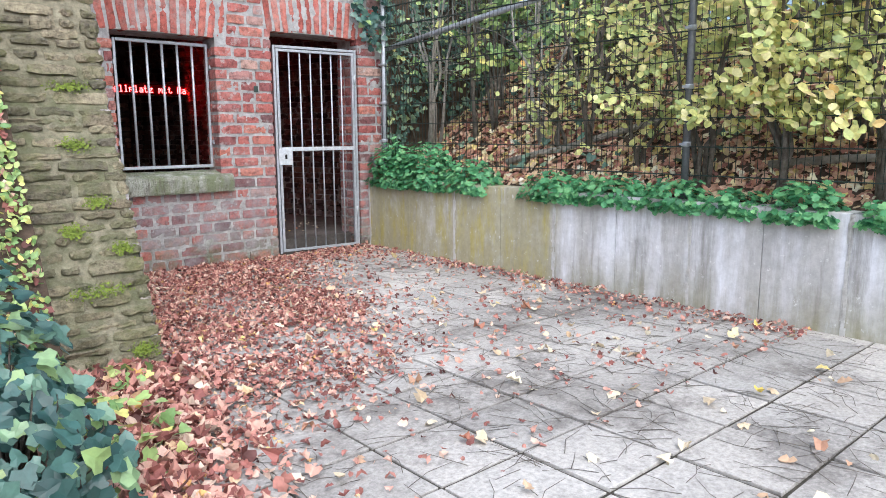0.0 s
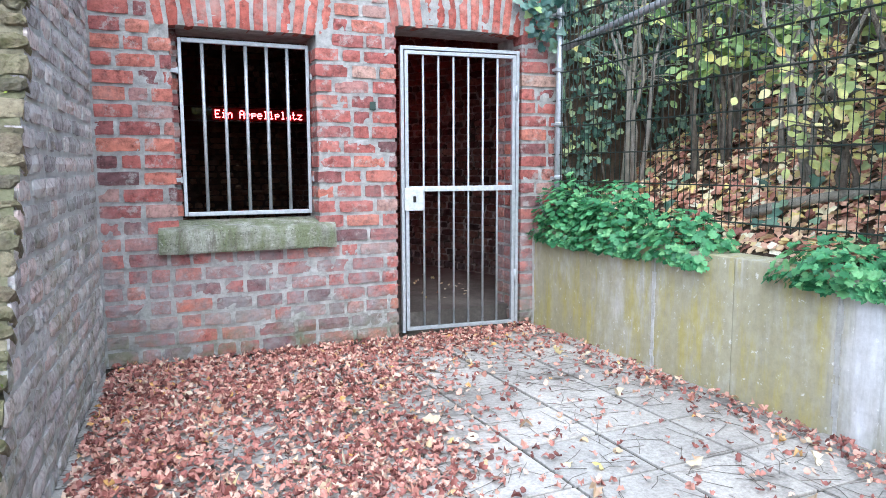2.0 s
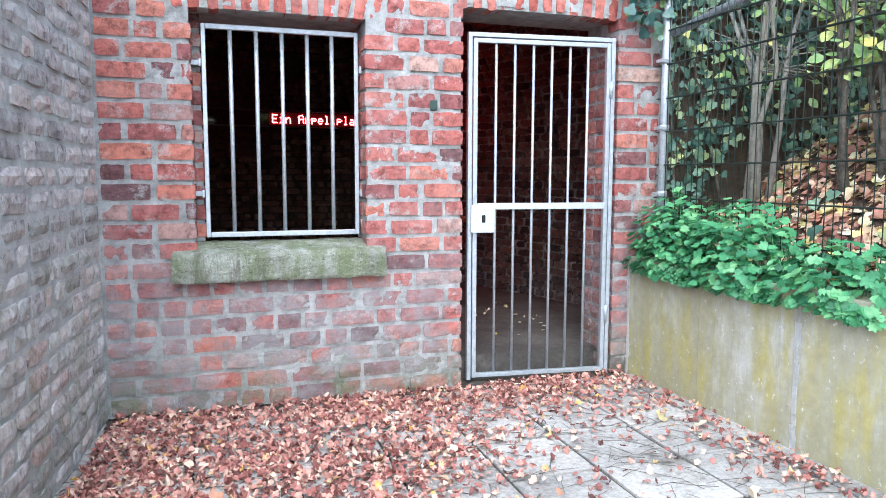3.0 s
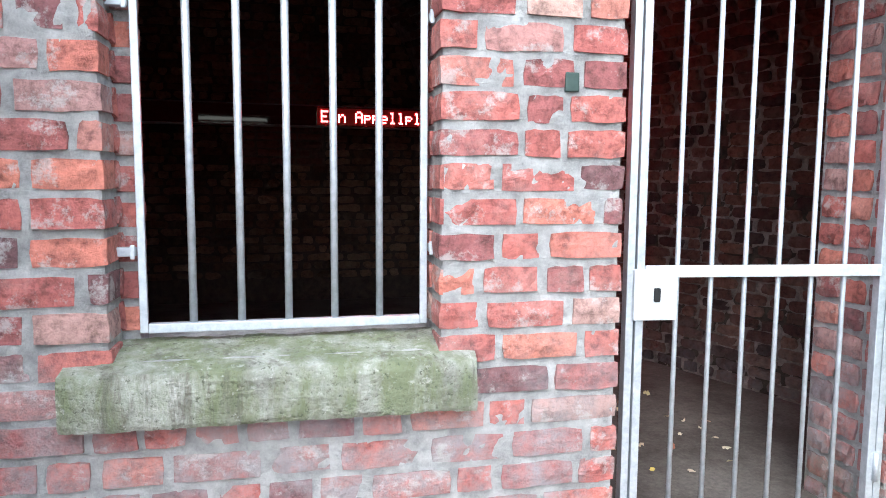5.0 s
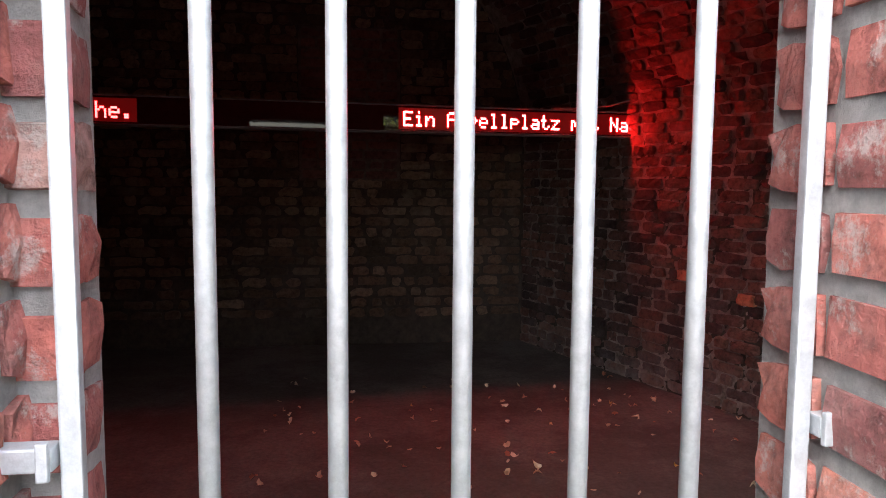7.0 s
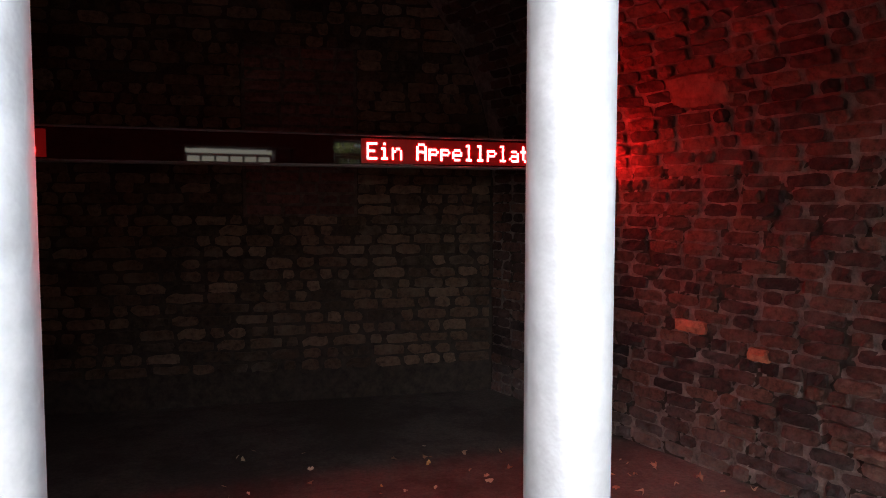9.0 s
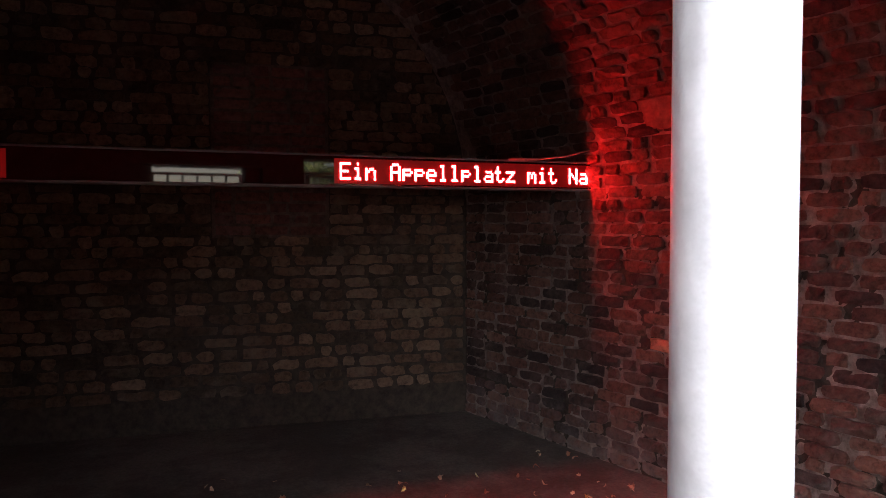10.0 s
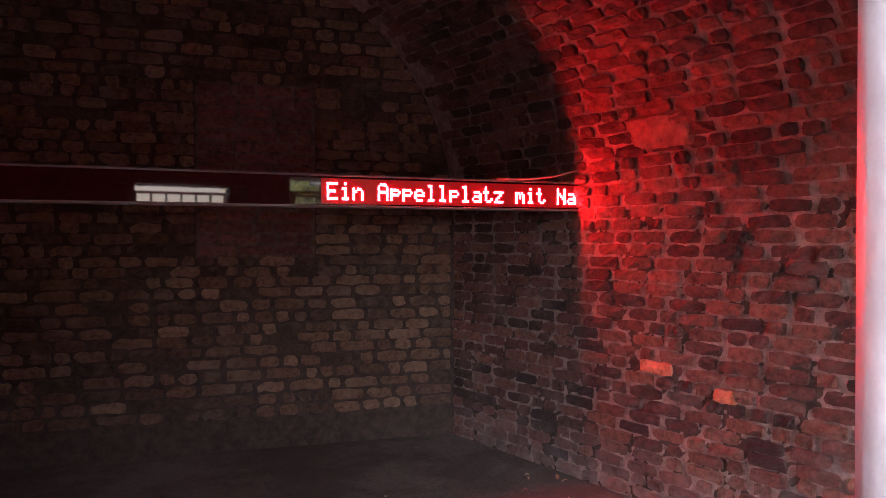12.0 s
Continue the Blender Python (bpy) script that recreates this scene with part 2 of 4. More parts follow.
def foliage(name, stops, rough=0.55, through_light=0.25, scale=22):
    m, n, l, b = material(name, rough)
    r = ramp(n, stops)
    l.new(n.new("ShaderNodeNewGeometry").outputs["Random Per Island"], r.inputs[0])
    r2 = ramp(n, [(0.35, (0.8, 0.8, 0.76)), (0.65, (1.15, 1.15, 1.1))])
    l.new(noise_node(n, l, scale, 4, 0.6), r2.inputs[0])
    col = mix(n, l, 1.0, r.outputs[0], r2.outputs[0], "MULTIPLY")
    l.new(col, b.inputs["Base Color"])
    if through_light:
        t = n.new("ShaderNodeBsdfTranslucent")
        l.new(col, t.inputs[0])
        ms = n.new("ShaderNodeMixShader")
        ms.inputs[0].default_value = through_light
        l.new(b.outputs[0], ms.inputs[1])
        l.new(t.outputs[0], ms.inputs[2])
        l.new(ms.outputs[0], n["Material Output"].inputs[0])
    return m


M_DEAD = foliage("dead_leaf", [(0.0, (0.10, 0.035, 0.03)), (0.25, (0.28, 0.10, 0.085)), (0.55, (0.47, 0.22, 0.18)), (0.82, (0.60, 0.36, 0.29)), (0.96, (0.66, 0.52, 0.42)), (1.0, (0.62, 0.36, 0.10))], 0.7, 0.1)
M_BANK = foliage("bank_leaf", [(0.0, (0.25, 0.10, 0.08)), (0.25, (0.50, 0.24, 0.17)), (0.5, (0.68, 0.44, 0.32)), (0.72, (0.70, 0.54, 0.34)), (0.86, (0.72, 0.60, 0.20)), (1.0, (0.80, 0.76, 0.64))], 0.7, 0.15)
M_PALE = foliage("pale_dead_leaf", [(0.0, (0.35, 0.14, 0.09)), (0.4, (0.55, 0.42, 0.28)), (0.85, (0.72, 0.66, 0.52)), (1.0, (0.65, 0.48, 0.08))], 0.7, 0.1)
M_IVY = foliage("ivy_leaf", [(0.0, (0.018, 0.055, 0.05)), (0.5, (0.055, 0.13, 0.115)), (0.85, (0.13, 0.23, 0.18)), (1.0, (0.30, 0.42, 0.14))], 0.35, 0.12)
M_WALL_IVY = foliage("wall_ivy_leaf", [(0.0, (0.04, 0.09, 0.07)), (0.5, (0.12, 0.22, 0.16)), (0.85, (0.24, 0.34, 0.22)), (1.0, (0.46, 0.5, 0.2))], 0.4, 0.12)
M_HERB = foliage("herb_leaf", [(0.0, (0.04, 0.16, 0.07)), (0.5, (0.10, 0.33, 0.14)), (1.0, (0.24, 0.50, 0.22))], 0.5, 0.3)
M_YELLOW = foliage("yellowing_leaf", [(0.0, (0.36, 0.45, 0.18)), (0.4, (0.60, 0.64, 0.24)), (0.75, (0.80, 0.76, 0.29)), (0.93, (0.84, 0.76, 0.44)), (1.0, (0.76, 0.48, 0.14))], 0.5, 0.25)
M_GREEN = foliage("shrub_leaf", [(0.0, (0.14, 0.26, 0.09)), (0.5, (0.32, 0.46, 0.17)), (0.85, (0.52, 0.60, 0.22)), (1.0, (0.72, 0.64, 0.2))], 0.5, 0.22)
M_BARK = mortar("bark", (0.07, 0.055, 0.04), (0.25, 0.22, 0.18))
M_PALE_BARK = mortar("pale_bark", (0.22, 0.20, 0.16), (0.40, 0.37, 0.31))
M_MOSS = foliage("moss_cushion", [(0.0, (0.10, 0.14, 0.02)), (1.0, (0.20, 0.26, 0.03))], 0.9, 0.0)


# ---- builders ----
def mesh_of(name, bm, mat):
    me = bpy.data.meshes.new(name)
    bm.to_mesh(me)
    bm.free()
    me.materials.append(mat)
    return me


def part(name, bm, mat, parent=None, label=""):
    ob = new(name, mesh_of(name, bm, mat))
    if parent:
        ob.parent = parent
    if label:
        tagged(ob, label)
    return ob


def empty(name, label, category, at=(0, 0, 0), group="", kind=""):
    ob = new(name)
    ob.location = at
    return tagged(ob, label, category, group, kind)


def box(bm, x0, x1, y0, y1, z0, z1, bevel=0.0):
    r = bmesh.ops.create_cube(bm, size=1.0)
    for v in r["verts"]:
        v.co = Vector(((x0 + x1) / 2 + v.co.x * (x1 - x0), (y0 + y1) / 2 + v.co.y * (y1 - y0), (z0 + z1) / 2 + v.co.z * (z1 - z0)))
    if bevel:
        es = {e for v in r["verts"] for e in v.link_edges}
        bmesh.ops.bevel(bm, geom=list(es), offset=bevel, segments=2, affect="EDGES", profile=0.6)


def box_part(name, dims, mat, parent=None, label="", bevel=0.0):
    bm = bmesh.new()
    box(bm, *dims, bevel)
    return part(name, bm, mat, parent, label)


def tube(bm, pts, r0, r1, sides=8):
    pts = [Vector(p) for p in pts]
    rings = []
    for i, p in enumerate(pts):
        d = (pts[min(i + 1, len(pts) - 1)] - pts[max(i - 1, 0)]).normalized()
        side = d.cross(Vector((0.3, 0.9, 0.2))).normalized()
        up = d.cross(side)
        r = r0 + (r1 - r0) * i / (len(pts) - 1)
        rings.append([bm.verts.new(p + r * (side * math.cos(a) + up * math.sin(a))) for a in [2 * math.pi * k / sides for k in range(sides)]])
    for a, b in zip(rings, rings[1:]):
        for k in range(sides):
            f = bm.faces.new((a[k], a[(k + 1) % sides], b[(k + 1) % sides], b[k]))
            f.smooth = True
    bm.faces.new(rings[0][::-1])
    bm.faces.new(rings[-1])


def tube_part(name, pts, r0, r1, mat, parent=None, label="", sides=8):
    bm = bmesh.new()
    tube(bm, pts, r0, r1, sides)
    return part(name, bm, mat, parent, label)


def piece_data(w, h, d, seed, rough=0.004, chip=0.006):
    """A worn brick: its front near y = 0, its body back to y = d, centred on x and z."""
    rnd = random.Random(seed)
    nx, nz = 5, 3
    verts, faces = [], []
    for j in range(nz):
        for i in range(nx):
            edge = i in (0, nx - 1) or j in (0, nz - 1)
            corner = i in (0, nx - 1) and j in (0, nz - 1)
            u, v = i / (nx - 1) - 0.5, j / (nz - 1) - 0.5
            x, z = u * w, v * h
            y = rnd.uniform(-rough, rough * 0.4)
            if edge:
                y += rnd.uniform(0.3, 1.0) * chip
                x *= 1 - rnd.uniform(0, 2 * chip) / w
                z += rnd.uniform(-1, 1) * chip * 0.5
            if corner:
                x -= math.copysign(rnd.uniform(0, chip), u)
                z -= math.copysign(rnd.uniform(0, chip), v)
            verts.append((x, y, z))
    for j in range(nz - 1):
        for i in range(nx - 1):
            a = j * nx + i
            faces.append((a, a + 1, a + nx + 1, a + nx))
    ring = list(range(nx)) + [nx * 2 - 1] + list(range(nx * nz - 1, nx * (nz - 1) - 1, -1)) + [nx]
    base = len(verts)
    for k in ring:
        x, y, z = verts[k]
        verts.append((x * 1.0, d, z))
    for q in range(len(ring)):
        r = (q + 1) % len(ring)
        faces.append((ring[q], base + q, base + r, ring[r]))
    return verts, faces


PIECES = {}


def piece_mesh(kind, w, h, d, mat, variant, rough, chip):
    key = (kind, round(w / 0.03), variant)
    if key not in PIECES:
        v, f = piece_data(round(w / 0.03) * 0.03, h, d, hash_of(key), rough, chip)
        me = bpy.data.meshes.new(kind)
        me.from_pydata(v, [], f)
        me.materials.append(mat)
        PIECES[key] = (me, v, f)
    return PIECES[key]


def hash_of(key):
    return sum((i + 3) * (ord(c) if isinstance(c, str) else 0) for i, c in enumerate(str(key)))


def free_spans(a, b, holes):
    spans = [(a, b)]
    for h0, h1 in holes:
        nxt = []
        for s0, s1 in spans:
            if h1 <= s0 or h0 >= s1:
                nxt.append((s0, s1))
            else:
                if h0 - s0 > 0.04:
                    nxt.append((s0, h0))
                if s1 - h1 > 0.04:
                    nxt.append((h1, s1))
        spans = nxt
    return spans


def lay_course(rnd, a, b, joint, sizes):
    """Fill a to b with pieces: (start, end) of each."""
    out, u = [], a
    while b - u > 0.05:
        w = rnd.choice(sizes) * rnd.uniform(0.93, 1.06)
        if b - (u + w) < 0.07:
            w = b - u
            if w > 1.45 * max(sizes):
                w = w / 2
        out.append((u, min(u + w, b)))
        u += w + joint * rnd.uniform(0.7, 1.3)
    return out


def masonry_wall(parent, to_world, courses, joint, sizes, mat, kind, depth=0.1, rough=0.004, chip=0.007, seed=1, limit=300, stuff_mat=None, wobble=0.004, name="brick"):
    """courses: rows of (z0, z1, a, b, holes). to_world(u, z): the matrix of a piece's front centre."""
    rnd = random.Random(seed)
    made, rest_v, rest_f = 0, [], []
    for z0, z1, a, b, holes in courses:
        for s0, s1 in free_spans(a, b, holes):
            for u0, u1 in lay_course(rnd, s0, s1, joint, sizes):
                w = u1 - u0
                hm = z1 - z0
                me, v, f = piece_mesh(kind, w, hm, depth, mat, rnd.randrange(5), rough, chip)
                real = round(w / 0.03) * 0.03
                m = to_world((u0 + u1) / 2, (z0 + z1) / 2) @ Matrix.LocRotScale((0, rnd.uniform(-wobble, wobble), rnd.uniform(-0.002, 0.002)), Euler((rnd.uniform(-0.02, 0.02), rnd.uniform(-0.012, 0.012), rnd.uniform(-0.02, 0.02))), (w / real, 1, rnd.uniform(0.94, 1.03)))
                if made < limit:
                    ob = new(name, me)
                    ob.parent = parent
                    ob.matrix_basis = m
                    made += 1
                else:
                    k = len(rest_v)
                    rest_v += [tuple(m @ Vector(p)) for p in v]
                    rest_f += [tuple(i + k for i in q) for q in f]
    if rest_v:
        me = bpy.data.meshes.new("brick_field")
        me.from_pydata(rest_v, [], rest_f)
        me.materials.append(stuff_mat or mat)
        ob = new("brick_field", me)
        ob.parent = parent
        tagged(ob, kind="stuff")
    return made


def mortar_bed(parent, to_world, u0, u1, z0, z1, mat, skip, base=0.006, amp=0.006, step=0.018, seed=0.0):
    """Uneven joint mortar, in places drawn over the edges of the bricks."""
    nu, nz = round((u1 - u0) / step), round((z1 - z0) / step)
    verts, faces = [], []
    for j in range(nz + 1):
        for i in range(nu + 1):
            u, z = u0 + (u1 - u0) * i / nu, z0 + (z1 - z0) * j / nz
            d = base + amp * (noise.noise((u * 6, z * 6, seed)) + 0.8 * noise.noise((u * 27, z * 27, seed + 5)) + 0.35 * noise.noise((u * 60, z * 60, seed + 9)))
            verts.append(tuple(to_world(u, z) @ Vector((0, d, 0))))
    for j in range(nz):
        for i in range(nu):
            if not skip(u0 + (u1 - u0) * (i + 0.5) / nu, z0 + (z1 - z0) * (j + 0.5) / nz):
                a = j * (nu + 1) + i
                faces.append((a, a + 1, a + nu + 2, a + nu + 1))
    me = bpy.data.meshes.new("mortar_bed")
    me.from_pydata(verts, [], faces)
    me.polygons.foreach_set("use_smooth", [True] * len(faces))
    me.materials.append(mat)
    ob = new("mortar_bed", me)
    ob.parent = parent
    return ob


OVAL = [(0, 0), (0.26, 0.22), (0.33, 0.5), (0.2, 0.8), (0, 1.0), (-0.2, 0.8), (-0.33, 0.5), (-0.26, 0.22)]
IVY = [(0, 0.1), (0.3, -0.05), (0.52, 0.25), (0.34, 0.45), (0.3, 0.7), (0, 1.0), (-0.3, 0.7), (-0.34, 0.45), (-0.52, 0.25), (-0.3, -0.05)]
TORN = [(0, 0), (0.22, 0.12), (0.36, 0.4), (0.2, 0.55), (0.3, 0.75), (0.04, 1.0), (-0.12, 0.8), (-0.34, 0.62), (-0.22, 0.4), (-0.3, 0.18)]
LOBED = [(0, 0), (0.25, 0.05), (0.5, 0.2), (0.3, 0.38), (0.5, 0.62), (0.25, 0.7), (0.16, 0.98), (0, 0.85), (-0.16, 0.98), (-0.25, 0.7), (-0.5, 0.62), (-0.3, 0.38), (-0.5, 0.2), (-0.25, 0.05)]


def leaf_mesh(name, points, sizes, mat, shape, normals=None, tilt=0.5, curl=0.25, seed=1):
    """Many single leaves as one mesh: at each point one leaf of its size, its face round the given normal."""
    rng = np.random.default_rng(seed)
    pts = np.asarray(points, float)
    n = len(pts)
    sizes = np.asarray(sizes, float)
    nor = np.tile((0.0, 0.0, 1.0), (n, 1)) if normals is None else np.asarray(normals, float)
    nor = nor + rng.normal(0, tilt, (n, 3))
    nor /= np.linalg.norm(nor, axis=1)[:, None]
    ax = rng.normal(0, 1, (n, 3))
    ax -= (ax * nor).sum(1)[:, None] * nor
    ax /= np.linalg.norm(ax, axis=1)[:, None]
    bx = np.cross(nor, ax)
    sh = np.array([(0, 0.45), *shape])
    cu = rng.normal(0, 1, n) * curl
    cv = rng.normal(0, 1, n) * curl
    k = len(sh)
    V = np.empty((n, k, 3))
    for i, (u, v) in enumerate(sh):
        z = cu * u * u * 2 + cv * (v - 0.5) ** 2 * 1.5 + 0.12 * abs(u)
        V[:, i] = pts + sizes[:, None] * (u * bx + (v - 0.45) * ax + z[:, None] * nor)
    faces = []
    for a in range(n):
        o = a * k
        faces += [(o, o + 1 + j, o + 1 + (j + 1) % (k - 1)) for j in range(k - 1)]
    me = bpy.data.meshes.new(name)
    me.from_pydata(V.reshape(-1, 3).tolist(), [], faces)
    me.materials.append(mat)
    return me


def leaf_part(name, parent, *a, label="", **k):
    ob = tagged(new(name, leaf_mesh(name, *a, **k)), kind="stuff")
    if parent:
        ob.parent = parent
    if label:
        tagged(ob, label)
    return ob


# ---- plan ----
FY = 8.305                      # outer face of the front wall
INNER = 8.70                    # its inner face
WX0, WX1, WZ0, WZ1 = 2.488, 3.372, 0.90, 2.078
GX0, GX1, GZ1 = 3.945, 4.945, 2.185
FLOOR_IN = 0.13
BACK = 13.40
LEFT_IN = 0.58
WALL_X = 5.06                   # front face of the concrete wall
SLAB = 0.415


def right_x(y):
    return 4.27 + 0.366 * (13.4 - y)


def side_x(y):
    return 2.035 - 0.09 * (8.3 - y)


def batter(z):
    return 5.6 + 0.61 * z if z < 1.5 else 6.515 + 0.3 * (z - 1.5)


def bank_z(x, y):
    d = max(0.0, x - 5.25)
    return 0.70 + 0.62 * min(d, 2.6) + 0.15 * max(0.0, d - 2.6) + 0.10 * noise.noise((x * 0.9, y * 0.9, 3.0)) * min(1, d * 2) + 0.03 * noise.noise((x * 5, y * 5, 1.0))


def left_z(x, y):
    s = 1.0
    return s * min(3.0 + 0.3 * (1.2 - x), max(0.02 + 0.2 * max(0.0, 0.6 - x), 1.65 * (y - 5.55) + 0.1 + 0.25 * (1.2 - x))) + 0.03 * noise.noise((x * 4, y * 4, 7.0))


def grid_mesh(name, xs, ys, fn, mat):
    bm = bmesh.new()
    rows = [[bm.verts.new((x, y, fn(x, y))) for x in xs] for y in ys]
    for a, b in zip(rows, rows[1:]):
        for i in range(len(xs) - 1):
            f = bm.faces.new((a[i], a[i + 1], b[i + 1], b[i]))
            f.smooth = True
    return part(name, bm, mat)


def steps(a, b, n):
    return [a + (b - a) * i / n for i in range(n + 1)]


# ---- setting ----
tagged(box_part("ground", (-400, 400, -400, 400, -0.6, -0.05), M_SOIL), "bare dark soil of the surrounding ground", "ground", kind="structure")
bank = tagged(grid_mesh("hillside", steps(5.22, 18, 70), steps(-8, 8.4, 70), bank_z, M_SOIL), "steep wooded bank covered in fallen leaves", "bank", kind="structure")
tagged(grid_mesh("ivy_bank", steps(-6, 1.31, 44), steps(1.0, 9.5, 50), left_z, M_SOIL), "earth bank overgrown with ivy and grass", "bank", kind="structure")

bm = bmesh.new()
FM = FY + 0.011
MID = FY + 0.265
for ya, yb, wide in ((FM, MID, 0.012), (MID, INNER, 0.15)):
    box(bm, 1.2, WX0 - wide, ya, yb, 0, 3.75)
    box(bm, WX1 + wide, GX0 - 0.012, ya, yb, 0, 3.75)
    box(bm, WX0 - wide, WX1 + wide, ya, yb, 0, 0.86)
    box(bm, WX0 - wide, WX1 + wide, ya, yb, WZ1 + 0.01, 3.75)
box(bm, GX0 - 0.012, GX1 + 0.012, FM, INNER, GZ1 + 0.01, 3.75)
box(bm, GX1 + 0.012, 5.26, FM, INNER, 0, 3.75)
front = tagged(part("wall_front", bm, M_MORTAR), "weathered red brick front wall with grey mortar", "wall", kind="structure")
tagged(box_part("wall_hill", (5.263, 12.0, FY + 0.05, INNER, 0, 3.75), M_SOIL), "old grey masonry wall overgrown with ivy", "wall", kind="structure")

# wing wall with a sloping stone end
bm = bmesh.new()
prof = [(batter(z) + 0.05, z) for z in (0.0, 0.5, 1.0, 1.5, 2.2, 3.0)] + [(FM, 3.0), (FM, 0.0)]
lft = [bm.verts.new((1.30, y, z)) for y, z in prof]
rgt = [bm.verts.new((side_x(y) - 0.009, y, z)) for y, z in prof]
bm.faces.new(lft)
bm.faces.new(rgt[::-1])
for i in range(len(prof)):
    j = (i + 1) % len(prof)
    bm.faces.new((lft[j], lft[i], rgt[i], rgt[j]))
bmesh.ops.recalc_face_normals(bm, faces=bm.faces)
for f in bm.faces:
    f.material_index = 1 if f.normal.x > 0.8 else 0
wing = tagged(part("wall_wing", bm, M_STONE_MORTAR), "brick wing wall with a sloping mossy stone end", "wall", kind="structure")

wing.data.materials.append(M_PALE_MORTAR)

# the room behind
tagged(box_part("room_floor", (0.3, 6.3, FY + 0.2, 13.7, -0.3, FLOOR_IN), M_DIM_FLOOR), "dusty concrete floor of the vaulted room, darkened to imitate its dimness", "floor", kind="structure")
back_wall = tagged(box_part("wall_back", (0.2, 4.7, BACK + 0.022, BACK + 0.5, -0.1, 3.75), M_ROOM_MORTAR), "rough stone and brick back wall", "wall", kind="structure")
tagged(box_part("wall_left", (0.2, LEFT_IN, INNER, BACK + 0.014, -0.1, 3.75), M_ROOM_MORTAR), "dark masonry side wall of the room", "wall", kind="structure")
bm = bmesh.new()
q = [(right_x(BACK + 0.014) + 0.024, BACK + 0.014), (right_x(INNER) + 0.024, INNER), (right_x(INNER) + 0.5, INNER), (right_x(BACK) + 0.5, BACK + 0.014)]
lo = [bm.verts.new((x, y, -0.1)) for x, y in q]
hi = [bm.verts.new((x, y, 3.75)) for x, y in q]
bm.faces.new(lo)
bm.faces.new(hi[::-1])
for i in range(4):
    j = (i + 1) % 4
    bm.faces.new((lo[i], hi[i], hi[j], lo[j]))
bmesh.ops.recalc_face_normals(bm, faces=bm.faces)
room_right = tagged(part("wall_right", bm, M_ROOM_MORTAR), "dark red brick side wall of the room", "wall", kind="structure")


def vault_point(y, a, out=0.0):
    w = (right_x(y) - LEFT_IN) / 2
    return Vector((LEFT_IN + w + (w + out) * math.cos(a), y, 1.74 + (1.85 + out) * math.sin(a)))


verts, faces = [], []
ARC, LEN = 32, 12
for j in range(LEN + 1):
    y = INNER - 0.01 + (BACK + 0.03 - INNER) * j / LEN
    for i in range(ARC + 1):
        verts.append(tuple(vault_point(y, math.pi * i / ARC, 0.022)))
for j in range(LEN):
    for i in range(ARC):
        a = j * (ARC + 1) + i
        faces.append((a, a + 1, a + ARC + 2, a + ARC + 1))
mortar_faces = len(faces)
rnd = random.Random(8)
a = 0.03
while a < 2.2:
    y = BACK - 0.02 - rnd.uniform(0, 0.2)
    da = 0.071 / 1.95
    while y > 9.0:
        w = rnd.choice((0.2, 0.21, 0.1))
        v, f = piece_data(w, 0.059, 0.06, rnd.randrange(10000), 0.012, 0.010)
        c = vault_point(y - w / 2, a, rnd.uniform(-0.014, 0.006))
        t = (vault_point(y - w / 2, a + 0.02) - c).normalized()
        axis = Vector((right_x(y) - right_x(y - 0.5), 0.5, 0)).normalized() if a < 0.9 else Vector((0, 1, 0))
        n_in = axis.cross(t).normalized()
        if n_in.dot(Vector((c.x - 2.6, 0, c.z - 1.0))) < 0:
            n_in = -n_in
        k = len(verts)
        verts += [tuple(c + axis * p[0] + n_in * p[1] + t * p[2]) for p in v]
        faces += [tuple(i + k for i in s) for s in f]
        y -= w + 0.013
    a += da
me = bpy.data.meshes.new("ceiling")
me.from_pydata(verts, [], faces)
me.materials.append(M_VAULT_MORTAR)
me.materials.append(M_VAULT_STUFF)
for p in me.polygons:
    p.material_index = 0 if p.index < mortar_faces else 1
tagged(new("ceiling", me), "dark brick barrel vault", "ceiling", kind="structure")
# Unseen slab over the vault, added to block light from the sky.
tagged(box_part("roof", (0.2, 6.6, FY + 0.02, 13.9, 3.753, 3.95), M_SOIL), "unseen soil-coloured slab keeping daylight out above the vault", "roof", kind="structure")

# concrete wall along the bank, cast in lengths
retaining = tagged(box_part("retaining_wall", (WALL_X + 0.03, WALL_X + 0.20, -6.0, FY - 0.01, -0.1, 0.70), M_CONCRETE), "stained concrete retaining wall with moss and lime streaks", "wall", kind="structure")

# ---- window grille ----
GY = 8.443
K0, KP = 2.544, 0.1348
grille = empty("window_grille", "galvanised steel window grille with upright bars", "grille", (K0, GY, 0.92))


def local(ob, parent):
    ob.parent = parent
    ob.matrix_parent_inverse = Matrix.Translation(parent.location).inverted()
    return ob


